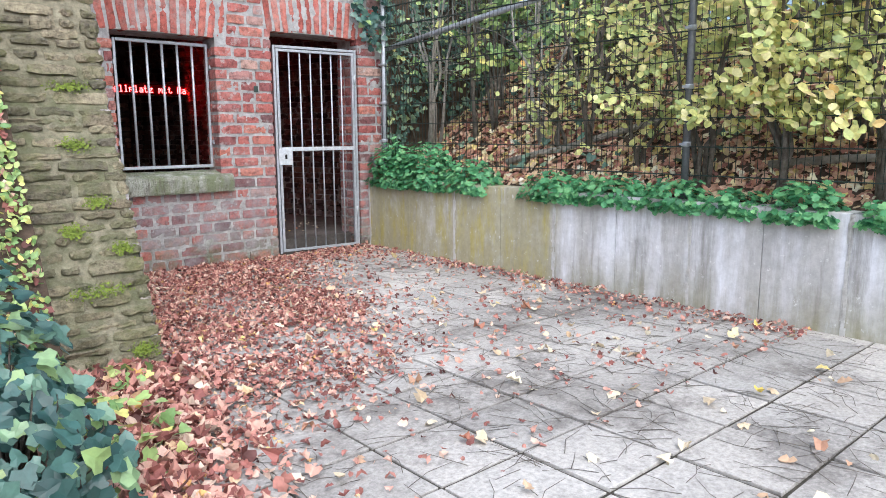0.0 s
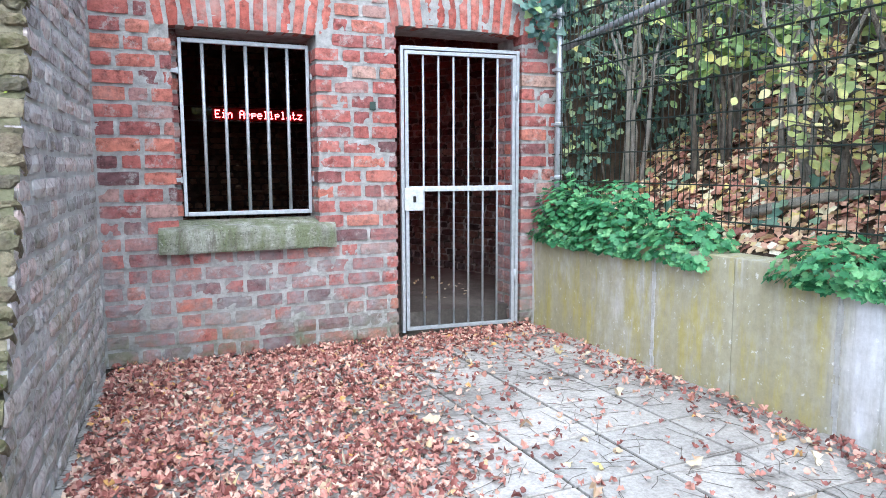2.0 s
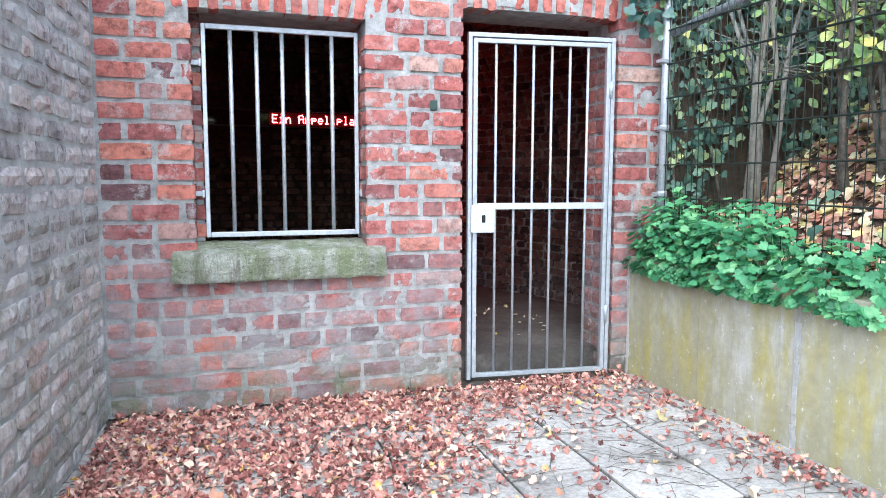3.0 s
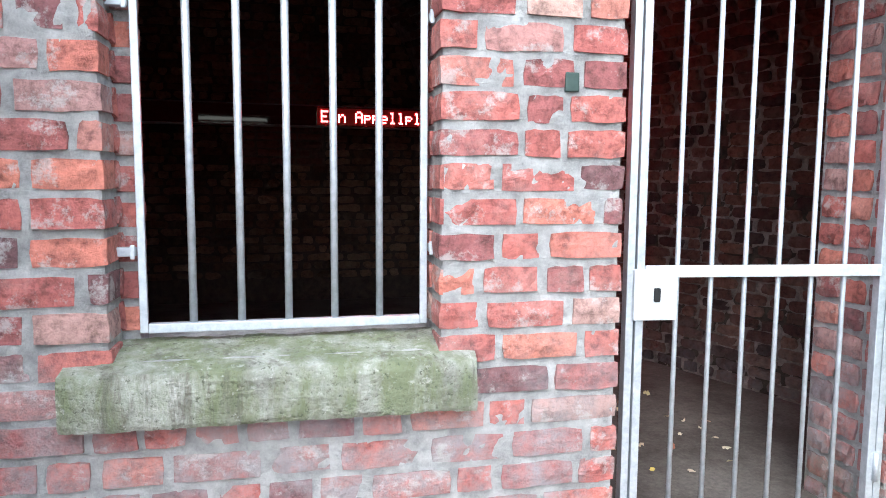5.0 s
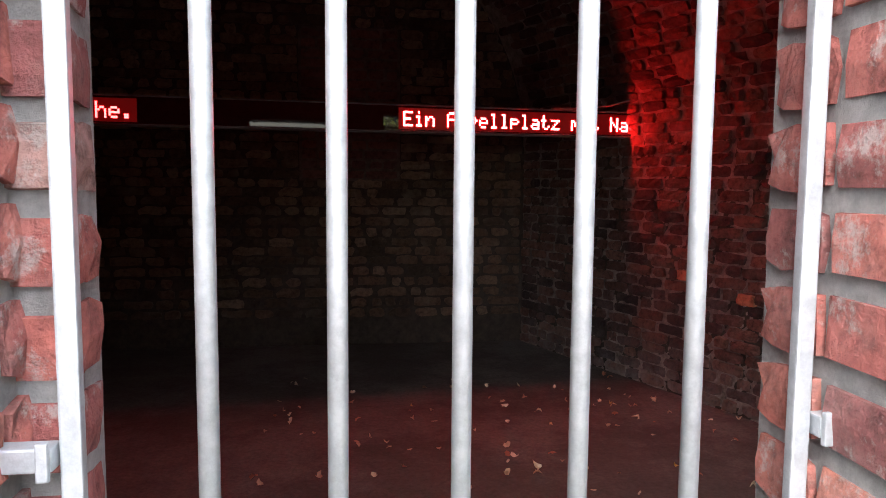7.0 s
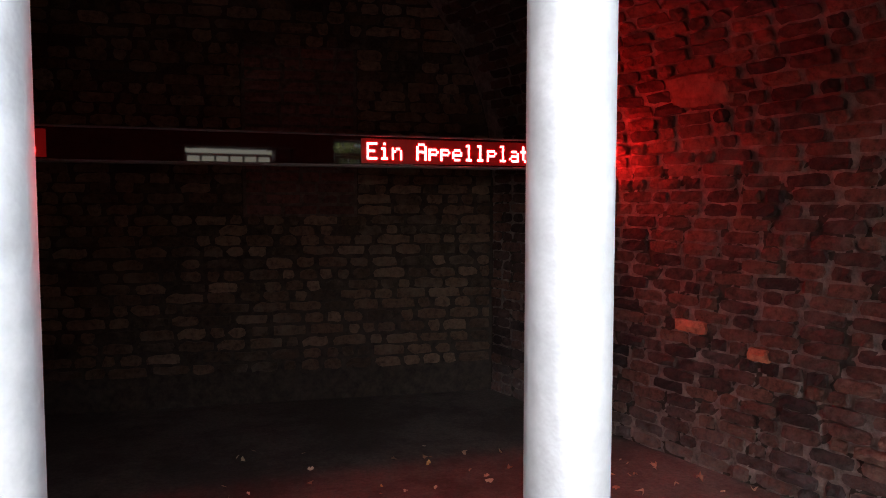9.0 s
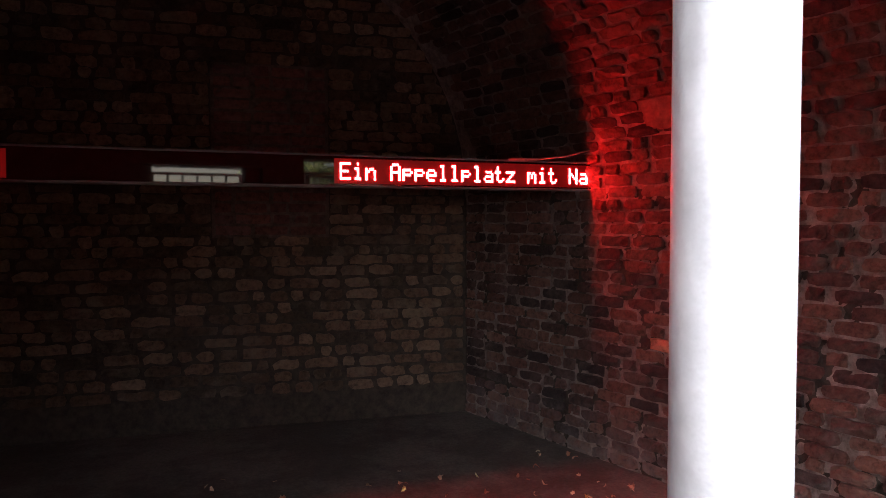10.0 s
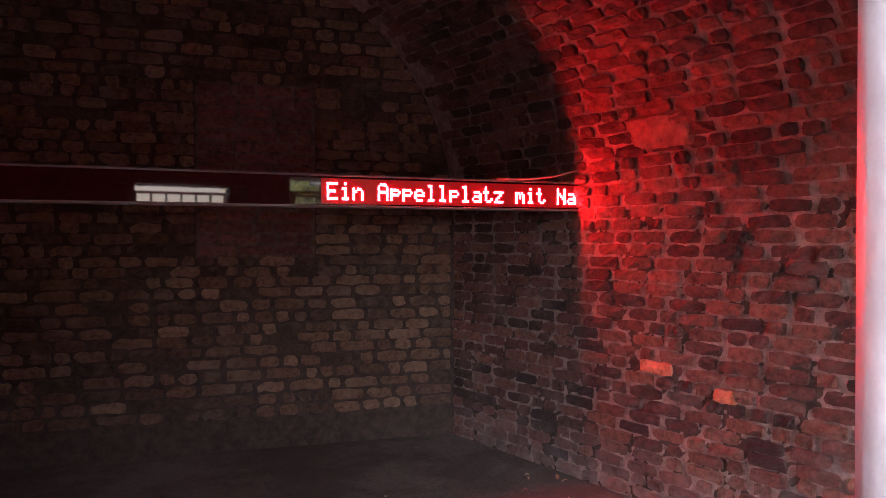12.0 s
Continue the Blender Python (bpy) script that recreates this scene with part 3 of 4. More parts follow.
for k in (0, 6):
    x = K0 + KP * k
    local(box_part("stile", (x - 0.011, x + 0.011, GY - 0.008, GY + 0.008, 0.912, 2.035), M_ZINC, bevel=0.003), grille)
for z in (0.912, 2.008):
    local(box_part("rail", (K0 + 0.0125, K0 + 6 * KP - 0.0125, GY - 0.015, GY + 0.015, z, z + 0.027), M_ZINC, bevel=0.003), grille)
for k in range(1, 6):
    x = K0 + KP * k
    local(tube_part("bar", [(x, GY, 0.93), (x, GY, 1.5), (x, GY, 2.015)], 0.0113, 0.0113, M_ZINC, sides=14), grille)
for x0, x1 in ((WX0 - 0.02, K0 - 0.013), (K0 + 6 * KP + 0.013, WX1 + 0.02)):
    for z in (1.147, 1.83):
        c = local(box_part("clamp", (x0, x1, GY - 0.022, GY + 0.004, z - 0.013, z + 0.013), M_ZINC, bevel=0.003), grille)
        xb = K0 - 0.02 if x0 < 3 else K0 + 6 * KP + 0.02
        bm = bmesh.new()
        box(bm, xb - 0.006, xb + 0.006, GY - 0.03, GY - 0.022, z - 0.02, z + 0.02, 0.002)
        part("bolt", bm, M_ZINC, c).matrix_parent_inverse = Matrix.Identity(4)

# sill
bm = bmesh.new()
rnd = random.Random(4)
prof = [(8.250, 0.690), (8.243, 0.705), (8.240, 0.76), (8.243, 0.815), (8.254, 0.838), (8.285, 0.852), (8.36, 0.872), (8.44, 0.885), (8.48, 0.888), (8.50, 0.880), (8.50, 0.690)]
cols = []
for x in steps(2.362, 3.478, 60):
    end = x < 2.37 or x > 3.47
    cols.append([bm.verts.new((x + (rnd.uniform(-.004, .004)), y + 0.006 * noise.noise((x * 9, y * 30, z * 30)) + rnd.uniform(-0.002, 0.002) + (0.008 if end and i < 6 else 0), z + 0.008 * noise.noise((x * 7, i * 0.4, 2.0)) + rnd.uniform(-0.002, 0.002))) for i, (y, z) in enumerate(prof)])
for a, b in zip(cols, cols[1:]):
    for i in range(len(prof)):
        j = (i + 1) % len(prof)
        bm.faces.new((a[i], b[i], b[j], a[j]))
bm.faces.new(cols[0])
bm.faces.new(cols[-1][::-1])
bmesh.ops.recalc_face_normals(bm, faces=bm.faces)
tagged(part("window_sill", bm, M_SILL), "pale stone window sill green with algae", "sill", kind="structure")

# ---- gate ----
gate = empty("metal_gate", "galvanised steel barred gate with a square lock box", "gate", (4.0, 8.33, 0.03))
Y0, Y1 = 8.318, 8.352
for x0, x1 in ((3.966, 3.992), (4.897, 4.923)):
    local(box_part("frame_post", (x0, x1, Y0, Y1 + 0.01, 0.02, 2.075), M_ZINC, bevel=0.003), gate)
local(box_part("frame_head", (3.992, 4.897, Y0, Y1 + 0.01, 2.05, 2.075), M_ZINC, bevel=0.003), gate)
for x0, x1 in ((3.998, 4.025), (4.864, 4.891)):
    local(box_part("leaf_stile", (x0, x1, Y0 - 0.004, Y1 - 0.004, 0.035, 2.042), M_ZINC, bevel=0.003), gate)
for z in (0.035, 2.017):
    local(box_part("leaf_rail", (4.025, 4.864, Y0 - 0.002, Y1 - 0.006, z, z + 0.025), M_ZINC, bevel=0.003), gate)
local(box_part("middle_rail", (4.025, 4.864, Y0 - 0.012, Y0 + 0.004, 1.052, 1.090), M_LOCK, bevel=0.003), gate)
for k in range(6):
    x = 4.025 + 0.1199 * (k + 1)
    local(tube_part("bar", [(x, 8.333, 0.055), (x, 8.333, 1.0), (x, 8.333, 2.025)], 0.0085, 0.0085, M_ZINC, sides=10), gate)
lock = local(box_part("lock_box", (3.985, 4.135, Y0 - 0.018, Y1, 0.915, 1.078), M_LOCK, label="pale grey steel lock box", bevel=0.004), gate)
bm = bmesh.new()
box(bm, 4.052, 4.074, Y0 - 0.0215, Y0 - 0.017, 0.975, 1.02, 0.006)
part("keyhole", bm, M_HOLE, lock, "dark keyhole")
for z in (0.35, 1.72):
    local(tube_part("hinge", [(4.894, Y0 - 0.008, z), (4.894, Y0 - 0.008, z + 0.1)], 0.011, 0.011, M_ZINC), gate)
gate.location = (4.042, 8.405, 0.015)
gate.rotation_euler = (0, 0, radians(-6.2))
gate.scale = (0.962, 1.0, 1.008)
tagged(box_part("cable_plug", (3.747, 3.790, FY - 0.003, FY + 0.03, 1.612, 1.668), M_FENCE, bevel=0.004), "small dark junction plate set in the brickwork", "plate")

# ---- display ----
SIGN = pose(4.78, 12.25, 0, 0, 0, 5.6)
sign = empty("led_display", "long black LED text display with red letters", "display")
sign.matrix_basis = SIGN
part("body", (lambda b: (box(b, -4.15, 0.03, 0.0, 0.09, 1.755, 1.905, 0.002), b)[1])(bmesh.new()), M_GLOSS, sign, "glossy black display front")
for z0, z1 in ((1.742, 1.755), (1.905, 1.915)):
    part("edge_rail", (lambda b: (box(b, -4.15, 0.03, -0.006, 0.095, z0, z1, 0.002), b)[1])(bmesh.new()), M_POST, sign, "thin grey metal edge")
part("bracket", (lambda b: (box(b, -0.03, 0.0, -0.01, 0.05, 1.69, 1.742, 0.003), b)[1])(bmesh.new()), M_ZINC, sign)
part("cable", (lambda b: (tube(b, [(-0.62, -0.01, 1.92), (-0.42, -0.012, 1.925), (-0.25, -0.015, 1.945), (-0.1, -0.02, 1.985), (0.05, 0.0, 2.05)], 0.006, 0.006), b)[1])(bmesh.new()), M_POST, sign)


# 5 x 7 dot letters, one base-32 digit for each row of dots
DOTS = {"E": "vgguggv", "i": "40c444e", "n": "00mphhh", "A": "ehhvhhh", "p": "00uhugg", "e": "00ehvge", "l": "c44444e", "a": "00e1fhf", "t": "88s8896", "z": "00v248v",
        "m": "00qllhh", "N": "hhpljhh", "c": "00egghe", "h": "ggmphhh", "J": "72222ic", "u": "00hhhjd", "g": "00fhf1e", "d": "11djhhf", "s": "00ege1u", ".": "00000cc"}


def dot_word(word, x0, pitch, z, height, mat):
    """One word of the running text: a raised square lamp for each lit dot."""
    px, pz = pitch / 6, height / 7
    verts, faces = [], []
    for k, ch in enumerate(word):
        for row, digit in enumerate(DOTS[ch]):
            for col in range(5):
                if int(digit, 32) >> (4 - col) & 1:
                    x, zc = x0 + k * pitch + (col + 0.5) * px, z + height - (row + 0.5) * pz
                    o = len(verts)
                    for y, w in ((-0.0055, 0.36), (-0.0015, 0.43)):
                        verts += [(x + a * px * w * 1.1, y, zc + b * pz * w * 1.1) for a, b in ((-1, -1), (1, -1), (1, 1), (-1, 1))]
                    faces.append((o, o + 1, o + 2, o + 3))
                    faces += [(o + a, o + 4 + a, o + 4 + (a + 1) % 4, o + (a + 1) % 4) for a in range(4)]
    me = bpy.data.meshes.new("word")
    me.from_pydata(verts, [], faces)
    me.materials.append(mat)
    ob = new("word", me)
    ob.parent = sign
    tagged(ob, "glowing red dot letters", kind="stuff")


def line_of_words(text, x0, pitch, z, height, mat):
    k = 0
    for word in text.split(" "):
        dot_word(word, x0 + k * pitch, pitch, z, height, mat)
        k += len(word) + 1
    # Added plate behind the words; its glow stands in for their red halo.
    bm = bmesh.new()
    box(bm, x0 - 0.03, x0 + (k - 1) * pitch + 0.01, -0.001, 0.0015, z - 0.02, z + height + 0.02, 0.0005)
    part("halo_plate", bm, M_LED_HALO, sign, "thin emissive plate imitating the red halo round the letters")


line_of_words("Jugendliche.", -3.96, 0.0690, 1.782, 0.092, M_LED_DIM)
line_of_words("Ein Appellplatz mit Nac", -1.60, 0.0690, 1.782, 0.092, M_LED)

# ---- fence on the concrete wall ----
FX = 5.20
fence = empty("wire_fence", "dark green double rod mesh fence on steel posts", "fence", (FX, 4.0, 0.72))
POST_Y = [8.18, 4.62, 2.1, -0.4]
for i, y in enumerate(POST_Y):
    ob = local(tube_part("post", [(FX, y, 0.66), (FX, y, 1.8), (FX, y, 3.1)], 0.026, 0.026, M_ZINC if i == 0 else M_POST, sides=12), fence)
    for z in (1.12, 1.52, 1.92, 2.32):
        bm = bmesh.new()
        tube(bm, [(FX, y, z), (FX, y, z + 0.035)], 0.031, 0.031, 12)
        box(bm, FX - 0.05, FX + 0.0, y - 0.03, y + 0.03, z + 0.008, z + 0.026)
        part("clip", bm, M_ZINC, ob).matrix_parent_inverse = Matrix.Identity(4)
tagged(local(tube_part("brace", [(FX + 0.03, 8.15, 2.10), (FX + 0.03, 6.9, 2.24), (FX + 0.03, 5.2, 2.42)], 0.026, 0.026, M_ZINC, sides=12), fence), "galvanised diagonal brace tube")
z = 0.92
while z < 3.0:
    for dx in (-0.008, 0.008):
        local(tube_part("rod", [(FX + dx, -0.6, z + 0.01), (FX + dx, 3.0, z), (FX + dx, 8.25, z - 0.006)], 0.0042, 0.0042, M_FENCE, sides=6), fence)
    z += 0.2
bm = bmesh.new()
tube(bm, [(0, 0, -1.07), (0, 0, 1.07)], 0.0028, 0.0028, 4)
rod_mesh = mesh_of("upright_rod", bm, M_FENCE)
for k in range(176):
    ob = new("upright_rod", rod_mesh)
    ob.parent = fence
    ob.location = (0, -4.6 + 0.05 * k, 1.95 - fence.location.z)

# ---- plants ----
rng = np.random.default_rng(5)


def clump(n, c, r):
    p = rng.normal(0, 1, (n, 3))
    p /= np.linalg.norm(p, axis=1)[:, None]
    return np.array(c) + p * np.array(r) * rng.uniform(0.55, 1.0, (n, 1))


def herb(y, half, top, n, label):
    pts = clump(int(n * 2.1), (5.16, y, 0.74), (0.22, half, top))
    pts[:, 2] += 0.05 * np.array([noise.noise((p[0] * 7, p[1] * 7, 4.0)) for p in pts])
    pts = pts[(pts[:, 2] > 0.66) & (pts[:, 0] > 4.93)]
    low = pts[:, 2] < 0.72
    pts[low, 0] = np.minimum(pts[low, 0], 5.02)
    ob = empty("herb_plant", label, "plant", (5.16, y, 0.72), "plants on the concrete wall")
    nor = pts - np.array((5.2, y, 0.55))
    nor /= np.linalg.norm(nor, axis=1)[:, None]
    local(leaf_part("leaves", None, pts, rng.uniform(0.032, 0.066, len(pts)), M_HERB, LOBED, nor + np.array((-0.2, -0.2, 0.5)), 0.35, 0.15, seed=int(y * 100) % 97), ob)
    bm = bmesh.new()
    for k in range(0, len(pts), 8):
        p = pts[k]
        tube(bm, [(5.18, y + (p[1] - y) * 0.6, 0.69), ((p[0] + 5.18) / 2, p[1], (p[2] + 0.75) / 2), tuple(p)], 0.003, 0.0018, 4)
    tagged(local(part("stem_tuft", bm, M_HERB), ob), kind="stuff")


herb(7.98, 0.36, 0.42, 560, "bushy bright green herb hanging over the concrete wall")
herb(7.45, 0.46, 0.40, 620, "bushy bright green herb hanging over the concrete wall")
herb(6.85, 0.42, 0.24, 340, "low bright green herb on the concrete wall")
herb(5.75, 0.40, 0.16, 240, "low bright green herb on the concrete wall")
herb(5.20, 0.35, 0.15, 200, "low bright green herb on the concrete wall")
herb(4.65, 0.28, 0.17, 200, "low bright green herb beside a fence post")
herb(4.2, 0.22, 0.10, 110, "low bright green herb on the concrete wall")
herb(3.75, 0.24, 0.20, 230, "low bright green herb on the concrete wall")
herb(3.2, 0.25, 0.14, 150, "low bright green herb on the concrete wall")
herb(2.5, 0.4, 0.16, 150, "low bright green herb on the concrete wall")

# ivy by the wing wall
pts = np.concatenate([clump(1100, (0.88, 4.6, 0.05), (0.36, 0.8, 0.46)), clump(800, (0.86, 5.2, 0.25), (0.37, 0.4, 0.55)), clump(500, (0.8, 4.0, 0.0), (0.35, 0.5, 0.3))])
pts = pts[pts[:, 2] > 0.03]
nor = pts - np.array((0.7, 5.0, -0.3))
ivy = empty("ivy_plant", "dark green ivy mound beside the wing wall", "ivy", (0.95, 4.6, 0.0))
local(leaf_part("leaves", None, pts, rng.uniform(0.045, 0.095, len(pts)), M_IVY, IVY, nor / np.linalg.norm(nor, axis=1)[:, None] + np.array((0.1, -0.5, 0.3)), 0.35, 0.12, seed=3), ivy)
bm = bmesh.new()
for k in range(0, len(pts), 9):
    p = pts[k]
    tube(bm, [(0.9 + (p[0] - 0.9) * 0.4, 4.7 + (p[1] - 4.7) * 0.5, 0.02), tuple(p * 0.98), tuple(p)], 0.004, 0.002, 4)
local(part("vines", bm, M_BARK), ivy)
pts = np.concatenate([clump(130, (1.32, 4.75, 0.05), (0.2, 0.45, 0.16)), clump(60, (1.52, 5.35, 0.03), (0.2, 0.15, 0.14))])
pts = pts[pts[:, 2] > 0.02]
weed = empty("ground_weed", "light green young ivy and weeds among dead leaves", "plant", (1.3, 4.8, 0.0))
local(leaf_part("leaves", None, pts, rng.uniform(0.04, 0.075, len(pts)), M_GREEN, IVY, None, 0.6, 0.12, seed=4), weed)

n = 5000
bx, by = rng.uniform(0.5, 1.3, n), rng.uniform(5.2, 7.2, n)
pts = np.array([(a, b, left_z(a, b) + 0.02 + abs(rng.normal(0, 0.03))) for a, b in zip(bx, by)])
tagged(leaf_part("bank_grass", None, pts, rng.uniform(0.025, 0.055, n), M_GREEN, OVAL, np.tile((0.2, -0.8, 0.6), (n, 1)), 0.6, 0.2, seed=15), "grass and weeds on the earth bank", "grass", kind="stuff")
pts = np.array([(a, b, left_z(a, b) + 0.03) for a, b in zip(rng.uniform(0.5, 1.3, 500), rng.uniform(5.2, 7.2, 500))])
tagged(leaf_part("bank_dead_leaves", None, pts, rng.uniform(0.04, 0.09, 500), M_DEAD, TORN, np.tile((0.2, -0.8, 0.6), (500, 1)), 0.4, 0.4, seed=16), "dead leaves caught on the earth bank", "leaf litter", kind="stuff")

# ivy on the old wall beside the gate and on the bank
n = 4200
pts = np.stack([rng.uniform(5.25, 8.5, n), FY + 0.03 - np.abs(rng.normal(0, 0.06, n)), rng.uniform(0.9, 3.7, n)], 1)
keep = np.array([noise.noise((p[0] * 1.6, 0.0, p[2] * 1.6)) > -0.12 for p in pts])
wall_ivy = empty("wall_ivy", "dark ivy climbing the old masonry wall", "ivy", (6.5, FY, 1.5))
bm = bmesh.new()
rnd = random.Random(61)
for _ in range(26):
    x = rnd.uniform(5.3, 8.2)
    p = [(x, FY + 0.03, 0.8)]
    for k in range(1, 8):
        p.append((p[-1][0] + rnd.uniform(-0.16, 0.16), FY + 0.025 - rnd.uniform(0, 0.03), 0.8 + 0.4 * k))
    tube(bm, p, 0.011, 0.004, 5)
local(part("vines", bm, M_BARK, None, "grey woody ivy vines"), wall_ivy)
local(leaf_part("leaves", None, pts[keep], rng.uniform(0.035, 0.075, keep.sum()), M_WALL_IVY, IVY, np.tile((-0.3, -1.0, 0.3), (keep.sum(), 1)), 0.4, 0.12, seed=6), wall_ivy)
pts = clump(150, (5.1, 8.2, 2.5), (0.25, 0.12, 0.42))
pts = pts[pts[:, 1] < FY - 0.01]
spray = empty("hanging_ivy", "ivy spray hanging over the gate corner", "ivy", (5.1, 8.25, 2.5))
local(leaf_part("leaves", None, pts, rng.uniform(0.05, 0.09, len(pts)), M_IVY, IVY, np.tile((-0.3, -0.8, 0.3), (len(pts), 1)), 0.5, 0.12, seed=7), spray)
n = 1500
bx, by = rng.uniform(5.35, 11, n), rng.uniform(-2, 8.2, n)
keep = np.array([noise.noise((a * 0.7, b * 0.7, 9.0)) + 0.05 * (b - 5) > -0.05 for a, b in zip(bx, by)])
pts = np.array([(a, b, bank_z(a, b) + 0.04 + abs(rng.normal(0, 0.08))) for a, b in zip(bx[keep], by[keep])])
tagged(leaf_part("bank_undergrowth", None, pts, rng.uniform(0.05, 0.10, len(pts)), M_WALL_IVY, IVY, np.tile((-0.6, 0, 1.0), (len(pts), 1)), 0.45, 0.12, seed=8), "ivy and undergrowth across the bank", "undergrowth", kind="stuff")
n = 24000
bx, by = 5.3 + np.abs(rng.normal(0, 1, n)) * 2.6, rng.uniform(-2, 8.2, n)
pts = np.array([(a, b, bank_z(a, b) + 0.01 + rng.uniform(0, 0.03)) for a, b in zip(bx, by)])
tagged(leaf_part("bank_leaf_litter", None, pts, rng.uniform(0.05, 0.11, n), M_BANK, TORN, np.tile((-0.5, 0, 1.0), (n, 1)), 0.4, 0.3, seed=9), "fallen russet and yellow leaves on the bank", "leaf litter", kind="stuff")


def shrub(name, label, base, stems, spread, height, leaves, mat, size, seed, bark=None, droop=0.0):
    rnd = random.Random(seed)
    ob = empty(name, label, "shrub", base, "shrubs on the bank")
    tips, twigs = [], bmesh.new()
    bx, by, bz = base
    for s in range(stems):
        bm = bmesh.new()
        ang = rnd.uniform(0, 2 * math.pi)
        lean = rnd.uniform(0.3, 1.0) * spread
        p = [(bx + rnd.uniform(-0.05, 0.05), by + rnd.uniform(-0.05, 0.05), bz - 0.1)]
        for k in range(1, 6):
            t = k / 5
            p.append((bx + math.cos(ang) * lean * t ** 1.4 + rnd.uniform(-0.05, 0.05), by + math.sin(ang) * lean * t ** 1.4 + rnd.uniform(-0.05, 0.05), bz + height * rnd.uniform(0.85, 1.05) * t - droop * t * t))
        tube(bm, p, 0.022, 0.006, 6)
        for k in range(2, 6):
            for _ in range(3):
                a2 = rnd.uniform(0, 2 * math.pi)
                le = rnd.uniform(0.2, 0.55)
                o = Vector(p[k])
                e = o + Vector((math.cos(a2) * le, math.sin(a2) * le, rnd.uniform(-0.12, 0.25)))
                tube(twigs, [o, (o + e) / 2 + Vector((0, 0, 0.04)), e], 0.006, 0.002, 4)
                tips.append((o, e))
        local(part("stem", bm, bark or M_BARK), ob)
    tagged(local(part("twig_tangle", twigs, bark or M_BARK), ob), kind="stuff")
    pts = []
    while len(pts) < leaves:
        o, e = rnd.choice(tips)
        q = o.lerp(e, rnd.uniform(0.2, 1.1))
        pts.append((q.x + rnd.gauss(0, 0.05), q.y + rnd.gauss(0, 0.05), q.z + rnd.gauss(-0.03, 0.05)))
    local(leaf_part("leaves", None, pts, [rnd.uniform(*size) for _ in pts], mat, OVAL, np.tile((-0.6, -0.5, 0.7), (len(pts), 1)), 0.5, 0.2, seed=seed), ob)
    return ob


YEL = "shrub with yellowing autumn leaves behind the fence"
GRN = "green leafy shrub on the bank"
for k, (x, y, sp, h, n) in enumerate(((5.4, 4.6, 0.8, 1.8, 1400), (5.35, 4.0, 0.8, 1.7, 1400), (5.4, 3.4, 0.8, 1.8, 1400), (5.4, 2.8, 0.8, 1.8, 1300), (5.6, 1.9, 0.8, 2.0, 700), (5.9, 3.7, 0.9, 2.2, 900), (5.75, 5.9, 0.8, 2.0, 330), (6.3, 5.0, 0.8, 2.2, 420))):
    shrub("hazel_shrub", YEL, (x, y, bank_z(x, y)), 4, sp, h, int(n * 1.15), M_YELLOW, (0.042, 0.09), 21 + k)
for k, (x, y, sp, h, n) in enumerate(((6.6, 6.4, 0.9, 1.8, 700), (7.0, 5.6, 0.9, 1.9, 700), (7.2, 4.7, 1.0, 2.0, 700), (7.4, 3.8, 1.0, 2.2, 700), (6.2, 7.5, 0.6, 2.2, 500), (7.2, 7.3, 0.8, 2.2, 600), (8.2, 6.6, 1.1, 2.4, 700), (8.8, 5.4, 1.4, 2.6, 800), (9.2, 3.8, 1.4, 2.6, 800), (8.8, 2.0, 1.4, 2.6, 800), (7.6, 2.4, 1.1, 2.2, 600), (10.8, 6.6, 1.7, 3.2, 900), (11.2, 4.2, 1.7, 3.2, 900), (11.2, 1.6, 1.7, 3.2, 900))):
    shrub("leafy_shrub", GRN, (x, y, bank_z(x, y)), 4, sp, h, int(n * 1.7), M_GREEN, (0.05, 0.12), 41 + k)
shrub("elder_sapling", "pale bare forked sapling beside the fence post", (5.62, 7.9, 0.95), 3, 0.5, 2.4, 50, M_GREEN, (0.04, 0.08), 32, M_PALE_BARK)
shrub("elder_sapling", "pale bare forked sapling beside the fence post", (6.0, 7.6, 1.1), 3, 0.5, 2.6, 60, M_GREEN, (0.04, 0.08), 33, M_BARK)
M_TWIG = mortar("grey_twig_bark", (0.24, 0.22, 0.19), (0.46, 0.43, 0.38))
for k, (x, y, h) in enumerate(((5.85, 8.0, 2.2), (6.3, 7.1, 2.3), (6.6, 7.8, 2.5), (5.95, 6.6, 1.9), (7.1, 6.5, 2.3))):
    shrub("bare_shrub", "nearly bare grey-twigged shrub on the bank", (x, y, bank_z(x, y)), 3, 0.7, h, 130, M_GREEN, (0.04, 0.08), 71 + k, M_TWIG)
for k, (x, y, h) in enumerate(((5.75, 6.2, 0.7), (6.1, 5.7, 0.8), (5.7, 5.3, 0.7), (6.6, 6.0, 0.9))):
    shrub("yellow_sapling", "low sapling with bright yellow leaves among the litter", (x, y, bank_z(x, y)), 3, 0.4, h, 150, M_YELLOW, (0.05, 0.09), 81 + k)


